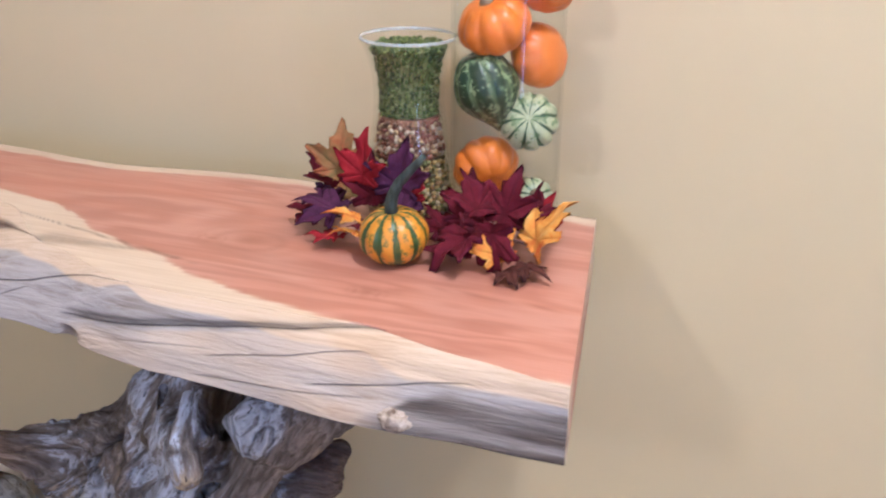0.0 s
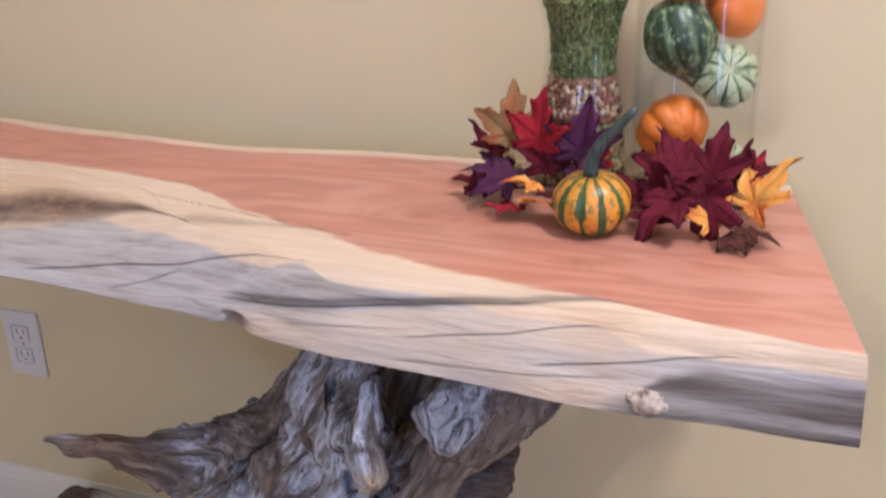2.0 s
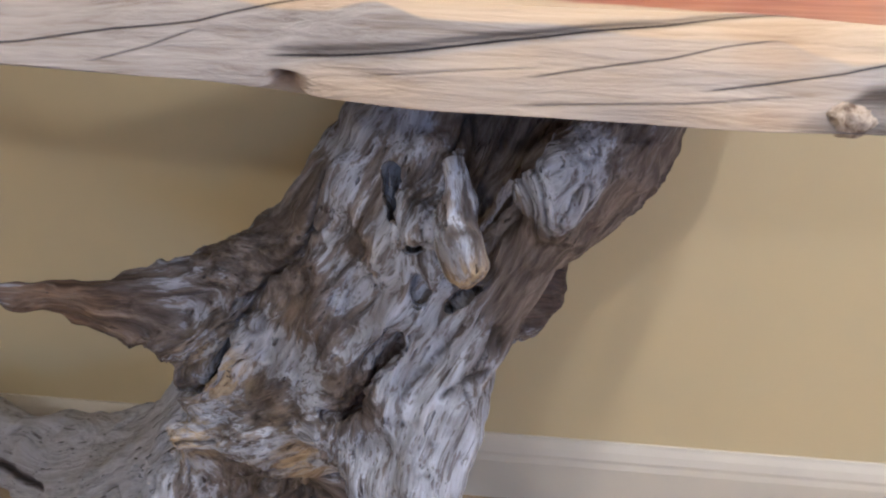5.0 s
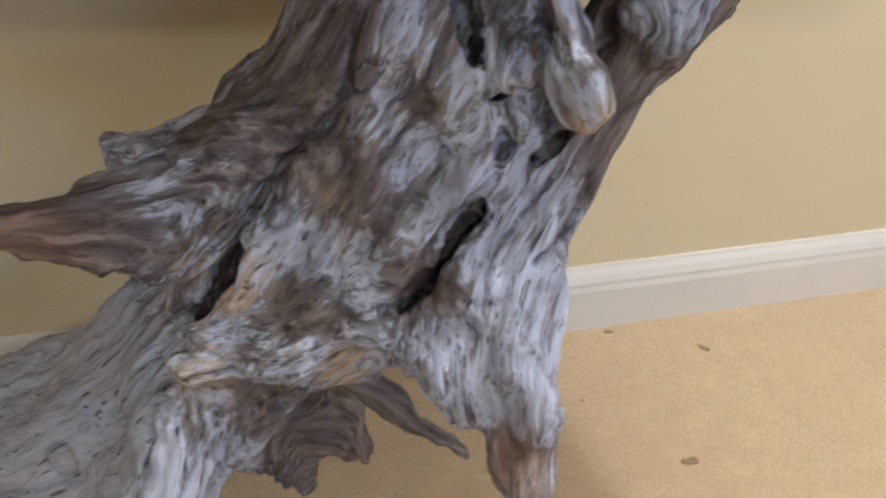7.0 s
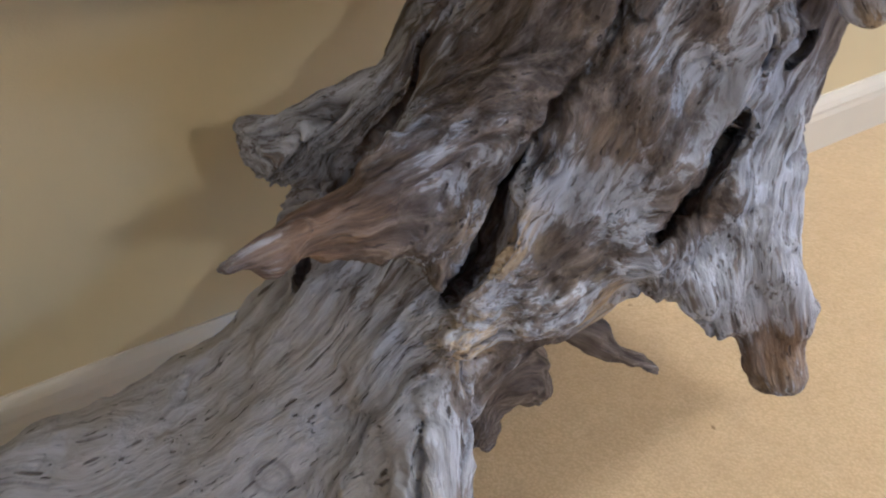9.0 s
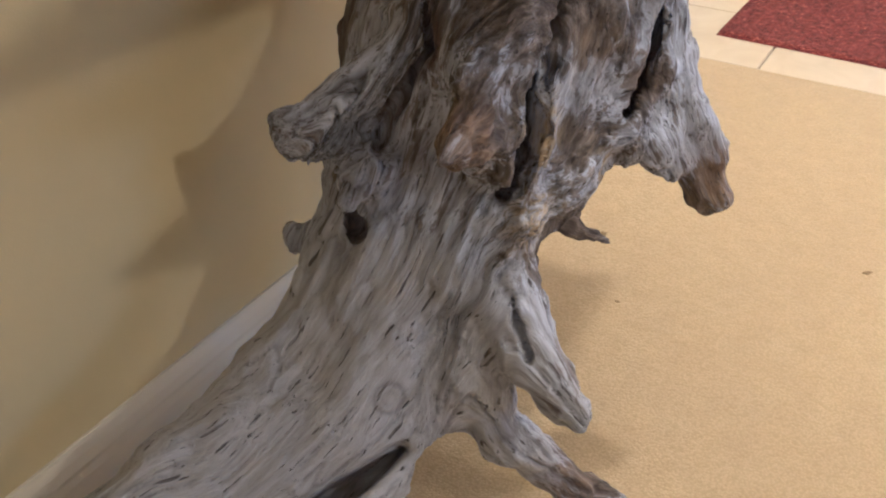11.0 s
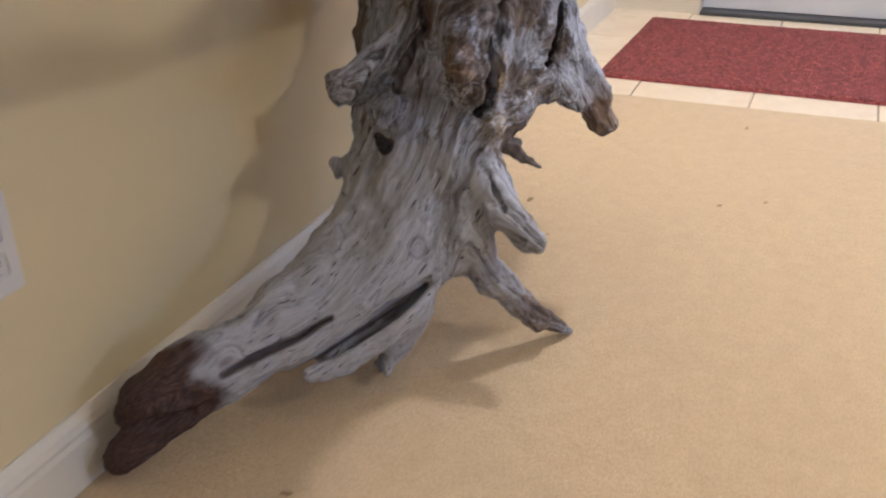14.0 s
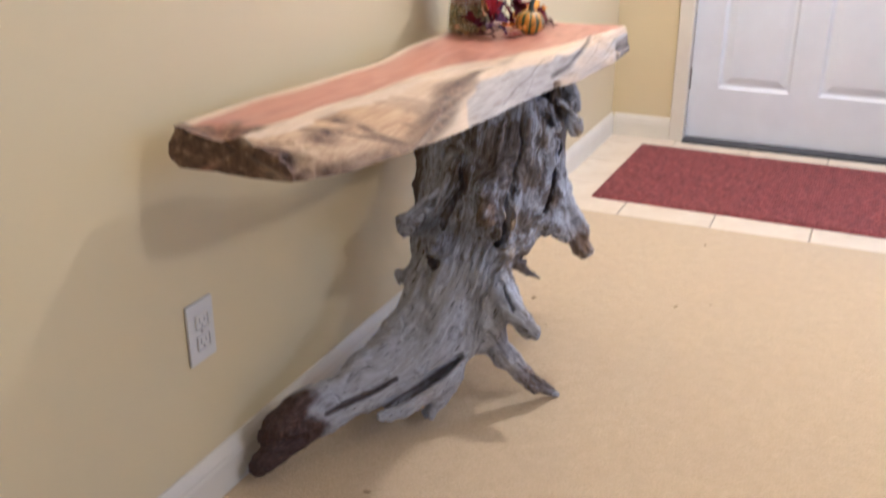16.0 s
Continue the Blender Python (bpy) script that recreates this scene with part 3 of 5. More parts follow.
    crackline = (kd == 0) * np.exp(-((py - 1.192 + (px - 0.05) * 0.05) / 0.0018) ** 2) * ramp01(px, -0.06, 0.02) * 0.7
    bark = np.maximum(bark, (kd == 0) * 0.6 * np.exp(-((py - (1.182 + (px + 0.34) * -0.2)) / 0.0016) ** 2) * ramp01(-px, 0.24, 0.3) * ramp01(px, -0.6, -0.5))
    bark[caps[1][0]:caps[1][1]] = 0.3 * ramp01(-v[caps[1][0]:caps[1][1], 2], -0.715, -0.70)
    stain = core * (0.62 + 0.35 * value_noise(slant * (7, 4, 8), 53)) + on * (0.10 + 0.30 * light * ramp01(value_noise(v * (22, 60, 60), 54), 0.1, 0.5) + 0.15 * value_noise(slant * (9, 6, 20), 54))
    for name, val in (("stain", np.clip(stain, 0, 0.9)), ("sap", sap), ("grey", grey), ("smoke", smoke), ("ink", np.clip(ink, 0, 1)), ("bark", bark), ("knot", np.maximum(knot, crackline)), ("face", np.clip(kd, 0, 1))):
        store(me, name, val)
    for f in me.polygons:
        f.use_smooth = True
    me.update()
    slab = tagged(new("console_table_top", me), "live-edge cedar slab with pink heartwood and pale sapwood", "table top")
    bm = bmesh.new()
    bmesh.ops.create_icosphere(bm, subdivisions=4, radius=1)
    for q in bm.verts:
        n = noise.noise(q.co * 2.3) * 0.22 + noise.noise(q.co * 7) * 0.10
        q.co = Vector((q.co.x * 0.0170, q.co.y * 0.010, q.co.z * 0.0100)) * (1 + n)
    kn = part("knot", bm, KNOT, slab, "pale rough knot in the front edge", True)
    kn.matrix_world = pose(-0.004, 1.0505, 0.6855, 0, 4, -6)
    return slab


KNOT = material("knot_wood", rough=0.8)
_n = Nodes(KNOT)
_c = _n.coord()
_v = _n.noise(_c, 130, 5, 0.65)
_n.done(_n.ramp(_v, (0.35, (0.16, 0.10, 0.06)), (0.5, (0.50, 0.40, 0.30)), (0.7, (0.66, 0.57, 0.46))), None, _v, 0.8, 0.006)
build_slab()

# ---- the driftwood stump ----


def strand(*pts):
    return np.array(pts, float)


# each strand: a row of (x, y, z, radius) along the wood fibres
TRUNK = [
    strand((-.246, 1.228, .697, .052), (-.300, 1.240, .569, .062), (-.378, 1.244, .445, .070), (-.435, 1.264, .326, .068), (-.498, 1.272, .225, .065)),
    strand((-.245, 1.215, .700, .052), (-.287, 1.185, .580, .056), (-.345, 1.178, .470, .058), (-.395, 1.190, .370, .062), (-.465, 1.210, .260, .062)),
    strand((-.225, 1.310, .700, .085), (-.285, 1.311, .520, .084), (-.364, 1.300, .367, .075), (-.455, 1.300, .237, .061)),
    strand((-.265, 1.362, .700, .062), (-.279, 1.387, .478, .054), (-.401, 1.339, .331, .044), (-.492, 1.310, .237, .026)),
    strand((-.108, 1.168, .700, .046), (-.128, 1.155, .625, .046), (-.195, 1.137, .543, .030), (-.234, 1.125, .467, .033), (-.260, 1.123, .396, .039)),
    strand((-.155, 1.225, .700, .045), (-.215, 1.225, .630, .026), (-.255, 1.205, .570, .026)),
]
ROOTS = [
    strand((-.275, 1.135, .520, .032), (-.288, 1.115, .450, .032), (-.273, 1.093, .379, .029), (-.250, 1.052, .324, .014), (-.268, 1.037, .281, .013)),
    strand((-.244, 1.114, .472, .013), (-.245, 1.088, .395, .018), (-.250, 1.059, .330, .015), (-.262, 1.034, .300, .012)),
    strand((-.269, 1.070, .367, .014), (-.250, 1.040, .334, .015), (-.243, 1.038, .312, .010), (-.252, 1.026, .291, .011)),
    strand((-.330, 1.145, .460, .036), (-.330, 1.130, .390, .033), (-.310, 1.098, .362, .022), (-.287, 1.074, .328, .020)),
    strand((-.345, 1.180, .530, .030), (-.382, 1.178, .475, .025), (-.415, 1.172, .430, .023), (-.445, 1.155, .400, .022), (-.465, 1.145, .385, .015)),
    strand((-.336, 1.149, .365, .046), (-.395, 1.139, .343, .040), (-.445, 1.149, .337, .024), (-.478, 1.135, .335, .015)),
    strand((-.400, 1.190, .380, .042), (-.465, 1.185, .290, .046), (-.505, 1.170, .200, .042), (-.528, 1.174, .157, .021)),
    strand((-.525, 1.170, .203, .034), (-.517, 1.118, .127, .027), (-.482, 1.067, .051, .023), (-.430, 1.025, .010, .006)),
    strand((-.494, 1.173, .284, .030), (-.518, 1.103, .228, .025), (-.531, 1.062, .206, .019), (-.538, 1.045, .200, .012)),
    strand((-.474, 1.158, .306, .022), (-.488, 1.118, .262, .018), (-.508, 1.084, .228, .011)),
    strand((-.471, 1.265, .270, .067), (-.582, 1.280, .170, .051), (-.710, 1.335, .122, .040), (-.830, 1.390, .098, .032), (-.930, 1.432, .088, .030)),
    strand((-.485, 1.309, .254, .035), (-.639, 1.328, .170, .037), (-.792, 1.366, .125, .031), (-.887, 1.411, .126, .031), (-.936, 1.426, .116, .020)),
    strand((-.510, 1.240, .230, .050), (-.620, 1.250, .165, .036), (-.740, 1.318, .108, .024), (-.870, 1.398, .070, .022), (-.961, 1.449, .037, .024)),
    strand((-.540, 1.190, .165, .026), (-.620, 1.205, .112, .023), (-.700, 1.250, .076, .017), (-.765, 1.288, .064, .007)),
    strand((-.550, 1.222, .170, .044), (-.650, 1.252, .122, .032), (-.750, 1.308, .092, .020)),
    strand((-.560, 1.240, .125, .036), (-.620, 1.255, .090, .032), (-.700, 1.290, .066, .024)),
    strand((-.600, 1.210, .100, .022), (-.640, 1.218, .055, .016), (-.668, 1.225, .034, .007)),
    strand((-.610, 1.225, .085, .018), (-.622, 1.240, .040, .014), (-.632, 1.255, .008, .008)),
    strand((-.410, 1.223, .479, .031), (-.471, 1.187, .467, .025), (-.540, 1.161, .460, .020), (-.599, 1.135, .472, .007), (-.637, 1.129, .479, .005)),
    strand((-.425, 1.220, .440, .030), (-.475, 1.178, .413, .031), (-.529, 1.164, .433, .016), (-.578, 1.157, .459, .004), (-.610, 1.139, .470, .006)),
    strand((-.405, 1.274, .455, .038), (-.463, 1.312, .418, .024), (-.504, 1.336, .402, .019), (-.523, 1.354, .400, .017)),
    strand((-.490, 1.329, .400, .020), (-.514, 1.341, .377, .016), (-.524, 1.352, .371, .011)),
    strand((-.450, 1.340, .260, .023), (-.487, 1.360, .249, .014), (-.501, 1.374, .254, .011)),
    strand((-.510, 1.283, .368, .026), (-.543, 1.277, .352, .013)),
    strand((-.243, 1.110, .624, .006), (-.242, 1.098, .606, .010), (-.237, 1.081, .580, .018), (-.231, 1.074, .562, .016)),
    strand((-.315, 1.150, .580, .016), (-.295, 1.125, .550, .014), (-.268, 1.118, .530, .013), (-.235, 1.115, .515, .011)),
    strand((-.165, 1.118, .615, .034), (-.175, 1.105, .605, .028)),
    strand((-.256, 1.217, .439, .036), (-.194, 1.239, .445, .037), (-.171, 1.254, .476, .019)),
    strand((-.367, 1.176, .288, .022), (-.309, 1.145, .236, .009), (-.265, 1.132, .205, .004)),
    strand((-.420, 1.215, .262, .050), (-.376, 1.200, .212, .034), (-.352, 1.190, .170, .017), (-.345, 1.187, .150, .007)),
    strand((-.450, 1.215, .222, .044), (-.412, 1.200, .168, .027), (-.396, 1.195, .126, .010)),
    strand((-.150, 1.215, .660, .030), (-.180, 1.212, .625, .022), (-.205, 1.210, .600, .016)),
    strand((-.375, 1.182, .505, .014), (-.388, 1.172, .478, .017), (-.404, 1.166, .448, .018), (-.427, 1.158, .417, .017), (-.450, 1.146, .390, .014), (-.468, 1.140, .375, .009)),
    strand((-.342, 1.204, .572, .016), (-.397, 1.194, .517, .020), (-.435, 1.186, .485, .021)),
    strand((-.412, 1.162, .456, .013), (-.407, 1.151, .453, .012)),
    strand((-.258, 1.140, .610, .014), (-.246, 1.128, .570, .014)),
    strand((-.185, 1.225, .700, .042), (-.205, 1.215, .650, .032), (-.225, 1.205, .610, .026)),
    strand((-.290, 1.140, .606, .010), (-.281, 1.120, .592, .009), (-.273, 1.110, .572, .008)),
]
# the main runs of fibres
FLOW = [
    strand((-.22, 1.24, .72, .11), (-.30, 1.23, .55, .11), (-.40, 1.23, .40, .11), (-.52, 1.26, .24, .10), (-.70, 1.32, .11, .06), (-.96, 1.44, .05, .05)),
    strand((-.10, 1.165, .72, .05), (-.18, 1.135, .54, .036), (-.255, 1.10, .40, .045), (-.268, 1.036, .285, .03)),
    strand((-.25, 1.33, .72, .09), (-.30, 1.34, .5, .08), (-.44, 1.33, .3, .06), (-.64, 1.34, .16, .045), (-.94, 1.43, .11, .03)),
    strand((-.36, 1.19, .50, .05), (-.475, 1.158, .465, .042), (-.638, 1.127, .48, .014)),
    strand((-.40, 1.28, .50, .05), (-.47, 1.318, .43, .037), (-.54, 1.356, .386, .02)),
    strand((-.46, 1.18, .34, .05), (-.515, 1.16, .20, .045), (-.49, 1.075, .07, .027), (-.43, 1.024, .01, .01)),
    strand((-.47, 1.17, .31, .035), (-.515, 1.10, .232, .024), (-.535, 1.042, .20, .012)),
    strand((-.243, 1.110, .624, .008), (-.238, 1.084, .585, .018), (-.230, 1.070, .558, .014)),
    strand((-.24, 1.215, .49, .034), (-.158, 1.247, .462, .023)),
    strand((-.40, 1.185, .31, .03), (-.31, 1.145, .235, .012), (-.264, 1.132, .206, .004)),
    strand((-.42, 1.20, .25, .03), (-.37, 1.19, .20, .012), (-.352, 1.18, .165, .004)),
    strand((-.33, 1.16, .38, .04), (-.445, 1.145, .332, .027), (-.48, 1.135, .335, .015)),
]
# slits, pockets and hollows that are cut out again
CUTS = [
    strand((-.350, 1.097, .405, .004), (-.343, 1.106, .396, .008)),
    strand((-.262, 1.098, .612, .009), (-.257, 1.098, .594, .011), (-.251, 1.102, .574, .004)),
    strand((-.205, 1.12, .66, .026), (-.215, 1.135, .60, .018), (-.228, 1.15, .56, .009)),
    strand((-.276, 1.020, .268, .007), (-.284, 1.030, .290, .004)),
    strand((-.42, 1.10, .37, .003), (-.452, 1.125, .372, .008), (-.48, 1.12, .362, .004)),
    strand((-.90, 1.385, .075, .010), (-.935, 1.405, .080, .014), (-.985, 1.43, .082, .012)),
]


def blade(way, depth, *pts):
    """A deep slit: a row of ever narrower cuts that go into the wood along one direction."""
    way = np.array(way, float) / np.linalg.norm(way)
    out = []
    for k in range(15):
        p = np.array(pts, float)
        p[:, :3] += way * (-0.010 + (depth + 0.010) * k / 14)
        p[:, 3] *= 1 - 0.03 * k
        out.append(p)
    return out


BLADES = []
BLADES.append(blade((.36, .70, -.60), .080, (-.414, 1.152, .472, .004), (-.436, 1.150, .443, .010), (-.455, 1.145, .419, .014), (-.470, 1.142, .394, .012), (-.478, 1.148, .372, .005)))
BLADES.append(blade((.40, .68, -.58), .044, (-.284, 1.095, .482, .003), (-.308, 1.092, .452, .006), (-.325, 1.099, .418, .010), (-.335, 1.100, .400, .007)))
BLADES.append(blade((.60, .60, -.40), .030, (-.440, 1.250, .508, .004), (-.462, 1.236, .475, .007), (-.480, 1.254, .440, .006), (-.492, 1.268, .410, .005), (-.504, 1.268, .390, .003)))
BLADES.append(blade((.72, .34, -.60), .034, (-.597, 1.190, .142, .006), (-.618, 1.198, .136, .010), (-.646, 1.210, .126, .014), (-.675, 1.232, .111, .013), (-.713, 1.262, .097, .009), (-.775, 1.308, .080, .005)))
BLADES.append(blade((.60, .48, -.64), .016, (-.722, 1.277, .138, .0025), (-.762, 1.304, .125, .0045), (-.81, 1.335, .119, .005), (-.86, 1.36, .113, .003)))
BLADES.append(blade((.18, .89, -.42), .030, (-.293, 1.132, .604, .004), (-.283, 1.129, .580, .010), (-.271, 1.120, .550, .004)))
BLADES.append(blade((.24, .83, -.50), .020, (-.272, 1.101, .532, .004), (-.267, 1.100, .518, .006)))
BLADES.append(blade((.26, .83, -.50), .016, (-.228, 1.102, .526, .002), (-.238, 1.101, .517, .004), (-.248, 1.098, .509, .003)))
BLADES.append(blade((.20, .86, -.46), .016, (-.335, 1.168, .602, .003), (-.349, 1.158, .572, .005), (-.363, 1.147, .542, .007), (-.381, 1.148, .515, .008), (-.404, 1.153, .490, .007), (-.417, 1.150, .470, .005)))
BLADES.append(blade((.75, .50, -.40), .018, (-.546, 1.262, .334, .003), (-.538, 1.270, .322, .007), (-.528, 1.281, .313, .010), (-.520, 1.292, .314, .006), (-.514, 1.300, .322, .003)))
BLADES.append(blade((.84, .24, -.49), .008, (-.512, 1.130, .285, .002), (-.524, 1.116, .266, .004), (-.535, 1.098, .246, .0025)))


def smooth_chain(pts, k=4):
    """A chain led smoothly through its points."""
    p = np.vstack([2 * pts[0] - pts[1], pts, 2 * pts[-1] - pts[-2]])
    out = []
    for i in range(1, len(p) - 2):
        for t in np.arange(k) / k:
            a, b, c, d = p[i - 1:i + 3]
            out.append(0.5 * (2 * b + (c - a) * t + (2 * a - 5 * b + 4 * c - d) * t * t + (3 * b - a - 3 * c + d) * t ** 3))
    return np.array(out + [pts[-1]])


def chain_distance(q, pts):
    """Distance from points q to a tapered chain."""
    best = np.full(len(q), 1e9, np.float32)
    for a, b in zip(pts.astype(np.float32), pts[1:].astype(np.float32)):
        d = b[:3] - a[:3]
        t = np.clip((q - a[:3]) @ d / (d @ d), 0, 1)
        off = q - a[:3] - t[:, None] * d
        best = np.minimum(best, np.sqrt((off * off).sum(1)) - (a[3] + (b[3] - a[3]) * t))
    return best


def smin(a, b, k):
    h = np.maximum(k - np.abs(a - b), 0) / k
    return np.minimum(a, b) - h * h * k * 0.25


def build_stump():
    step = 0.0028
    lo, hi = np.array((-1.02, 0.99, -0.012)), np.array((-0.03, 1.47, 0.70))
    n = np.ceil((hi - lo) / step).astype(int)
    field = np.full(n, 0.08, np.float32)

    def apply(chains, how, margin, warp=0.006):
        every = np.concatenate(chains)
        a = np.maximum(np.floor((every[:, :3].min(0) - every[:, 3].max() - margin - lo) / step).astype(int), 0)
        b = np.minimum(np.ceil((every[:, :3].max(0) + every[:, 3].max() + margin - lo) / step).astype(int), n)
        ax = [lo[i] + step * np.arange(a[i], b[i]) for i in range(3)]
        g = np.stack(np.meshgrid(*ax, indexing="ij"), -1).reshape(-1, 3)
        s = tuple(slice(i, j) for i, j in zip(a, b))
        d = np.full(len(g), 1.0, np.float32)
        close = np.zeros(len(g), bool)
        for pts in chains:
            close |= chain_distance(g.astype(np.float32), pts) < margin + 0.012
        q = g[close]
        wob = np.stack([value_noise(q * 26 + 7 * i, 50 + i) + 0.45 * value_noise(q * 75 + 7 * i, 54 + i) for i in range(3)], -1) * warp
        q = (q + wob).astype(np.float32)
        d[close] = np.min([chain_distance(q, pts) for pts in chains], axis=0)
        field[s] = how(field[s], d.reshape(b - a))

    for pts in TRUNK:
        apply([pts], lambda f, d: smin(f, d, 0.035), 0.045)
    for pts in ROOTS:
        apply([pts], lambda f, d: smin(f, d, 0.026), 0.035)
    for chains in [[pts] for pts in CUTS] + BLADES:
        apply(chains, lambda f, d: -smin(-f, d, 0.005), 0.014, 0.0035)
    # sawn flat under the slab; flattened where it stands
    zz = lo[2] + step * np.arange(n[2])
    field = np.maximum(field, (zz - 0.682)[None, None, :])
    field = np.maximum(field, (0.002 - zz)[None, None, :])
    # surface nets
    inside = field < 0
    cells = np.zeros(n - 1, np.int8)
    for dx in (0, 1):
        for dy in (0, 1):
            for dz in (0, 1):
                cells += inside[dx:n[0] - 1 + dx, dy:n[1] - 1 + dy, dz:n[2] - 1 + dz]
    act = np.argwhere((cells > 0) & (cells < 8))
    index = np.full(n - 1, -1, np.int64)
    index[tuple(act.T)] = np.arange(len(act))
    total, count = np.zeros((len(act), 3)), np.zeros(len(act))
    corners = [(dx, dy, dz) for dx in (0, 1) for dy in (0, 1) for dz in (0, 1)]
    for c in corners:
        for axis in range(3):
            if c[axis]:
                continue
            e = list(c)
            e[axis] = 1
            va = field[tuple((act + c).T)]
            vb = field[tuple((act + e).T)]
            cross = (va < 0) != (vb < 0)
            t = np.where(cross, va / np.where(cross, va - vb, 1), 0)
            pos = np.tile(np.array(c, float), (len(act), 1))
            pos[:, axis] = t
            total[cross] += pos[cross]
            count[cross] += 1
    v = lo + step * (act + total / count[:, None])
    quads = []
    for axis in range(3):
        u, w = (axis + 1) % 3, (axis + 2) % 3
        sl0 = [slice(0, -1)] * 3
        sl1 = list(sl0)
        sl1[axis] = slice(1, None)
        for k in (u, w):
            sl0[k] = slice(1, -1)
            sl1[k] = slice(1, -1)
        s0, s1 = inside[tuple(sl0)], inside[tuple(sl1)]
        e = np.argwhere(s0 != s1)
        first = s0[tuple(e.T)]
        base = e.copy()
        base[:, u] += 1
        base[:, w] += 1
        du, dw = np.zeros(3, int), np.zeros(3, int)
        du[u], dw[w] = 1, 1
        ids = np.stack([index[tuple((base - o).T)] for o in (du + dw, dw, 0 * du, du)], 1)
        quads.append(np.where(first[:, None], ids, ids[:, ::-1]))
    quads = np.concatenate(quads)
    # fibre coordinates, blended between neighbouring strands
    weight, grain = np.zeros(len(v)), np.zeros((len(v), 3))
    size = np.zeros(len(v))
    q = v.astype(np.float32)
    for pts in FLOW:
        c = smooth_chain(pts, 3)
        whole = c[-1, :3] - c[0, :3]
        whole = whole / np.linalg.norm(whole)
        run, mean = 0.0, c[:, 3].mean()
        for a, b in zip(c, c[1:]):
            d = b[:3] - a[:3]
            ln = np.linalg.norm(d)
            t = (q - a[:3]) @ d / (ln * ln)
            tc = np.clip(t, 0, 1)
            tl = np.clip(t, -1.5, 2.5)
            off = q - a[:3] - tl[:, None] * d
            r = a[3] + (b[3] - a[3]) * tc
            gap = np.linalg.norm(q - a[:3] - tc[:, None] * d, axis=1) - r
            w = np.exp(-np.clip(gap, -0.05, 0.3) / 0.011)
            weight += w
            size += w * r
            grain += (c[0, :3] * 0.3 + off * (mean / np.maximum(r, 0.3 * mean))[:, None] + whole * (0.075 * (run + tl * ln))[:, None]) * w[:, None]
            run += ln
    grain /= weight[:, None]
    size /= weight
    grain += np.stack([value_noise(v * 14, 90 + i) + 0.25 * value_noise(v * 60, 94 + i) for i in range(3)], -1) * 0.0038
    # ridges and checks along the fibres, worn relief
    t0 = v[quads[:, 2]] - v[quads[:, 0]]
    t1 = v[quads[:, 3]] - v[quads[:, 1]]
    fn = np.cross(t0, t1)
    nrm = np.zeros_like(v)
    for i in range(4):
        np.add.at(nrm, quads[:, i], fn)
    nrm /= np.maximum(np.linalg.norm(nrm, axis=1), 1e-12)[:, None]
    wave = value_noise(grain * 34, 60)
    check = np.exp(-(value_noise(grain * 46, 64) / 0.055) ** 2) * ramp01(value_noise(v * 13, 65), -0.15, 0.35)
    ring = np.linalg.norm(v - np.array((-.598, 1.203, .198)), axis=1)
    ring = np.exp(-((ring - 0.014) / 0.0028) ** 2) + 0.6 * np.exp(-((ring - 0.007) / 0.002) ** 2)
    eye = np.linalg.norm(v - np.array((-.410, 1.142, .461)), axis=1)
    eye = np.exp(-((eye - 0.013) / 0.0028) ** 2) + 0.5 * np.exp(-((eye - 0.006) / 0.002) ** 2)
    check = np.maximum(check, np.maximum(0.9 * ring, 0.8 * eye))
    for pts in (strand((-.210, 1.100, .494, .0012), (-.211, 1.099, .474, .0012)), strand((-.205, 1.103, .492, .001), (-.206, 1.102, .476, .001)),
                strand((-.248, 1.082, .440, .001), (-.236, 1.087, .450, .0015), (-.214, 1.098, .456, .0015))):
        check = np.maximum(check, ramp01(-chain_distance(q, pts), -0.0035, -0.001))
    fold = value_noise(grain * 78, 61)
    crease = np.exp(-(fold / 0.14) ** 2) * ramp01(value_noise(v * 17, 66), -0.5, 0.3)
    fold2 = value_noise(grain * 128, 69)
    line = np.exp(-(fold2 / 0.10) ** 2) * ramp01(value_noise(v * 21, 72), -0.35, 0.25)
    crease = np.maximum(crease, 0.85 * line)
    rid = -0.0026 * line + wave * 0.0075 + (np.abs(fold) - 0.4) * 0.0085 + value_noise(grain * 170, 62) * 0.0014 - 0.0055 * check
    rid += value_noise(v * 30, 63) * 0.0025
    rid -= 0.0014 * np.exp(-(value_noise(grain * 240 + 7, 67) / 0.10) ** 2) * ramp01(value_noise(v * 45, 68), 0.1, 0.4)
    rid *= np.clip(size / 0.055, 0.15, 1.0) * (1 - 0.62 * ramp01(-v[:, 0], 0.50, 0.60))
    free = ramp01(0.680 - v[:, 2], 0.0, 0.006) * ramp01(v[:, 2], 0.004, 0.02)
    v = v + nrm * (rid * free)[:, None]
    me = bpy.data.meshes.new("stump")
    me.vertices.add(len(v))
    me.vertices.foreach_set("co", v.reshape(-1))
    me.loops.add(quads.size)
    me.loops.foreach_set("vertex_index", quads.reshape(-1).astype(np.int32))
    me.polygons.add(len(quads))
    me.polygons.foreach_set("loop_start", np.arange(0, quads.size, 4, dtype=np.int32))
    me.polygons.foreach_set("use_smooth", np.ones(len(quads), bool))
    me.update(calc_edges=True)
    a = me.attributes.new("grain", "FLOAT_VECTOR", "POINT")
    a.data.foreach_set("vector", grain.astype(np.float32).reshape(-1))

    def near(p, r):
        return np.exp(-np.sum(((v - np.array(p)) / r) ** 2, axis=1))

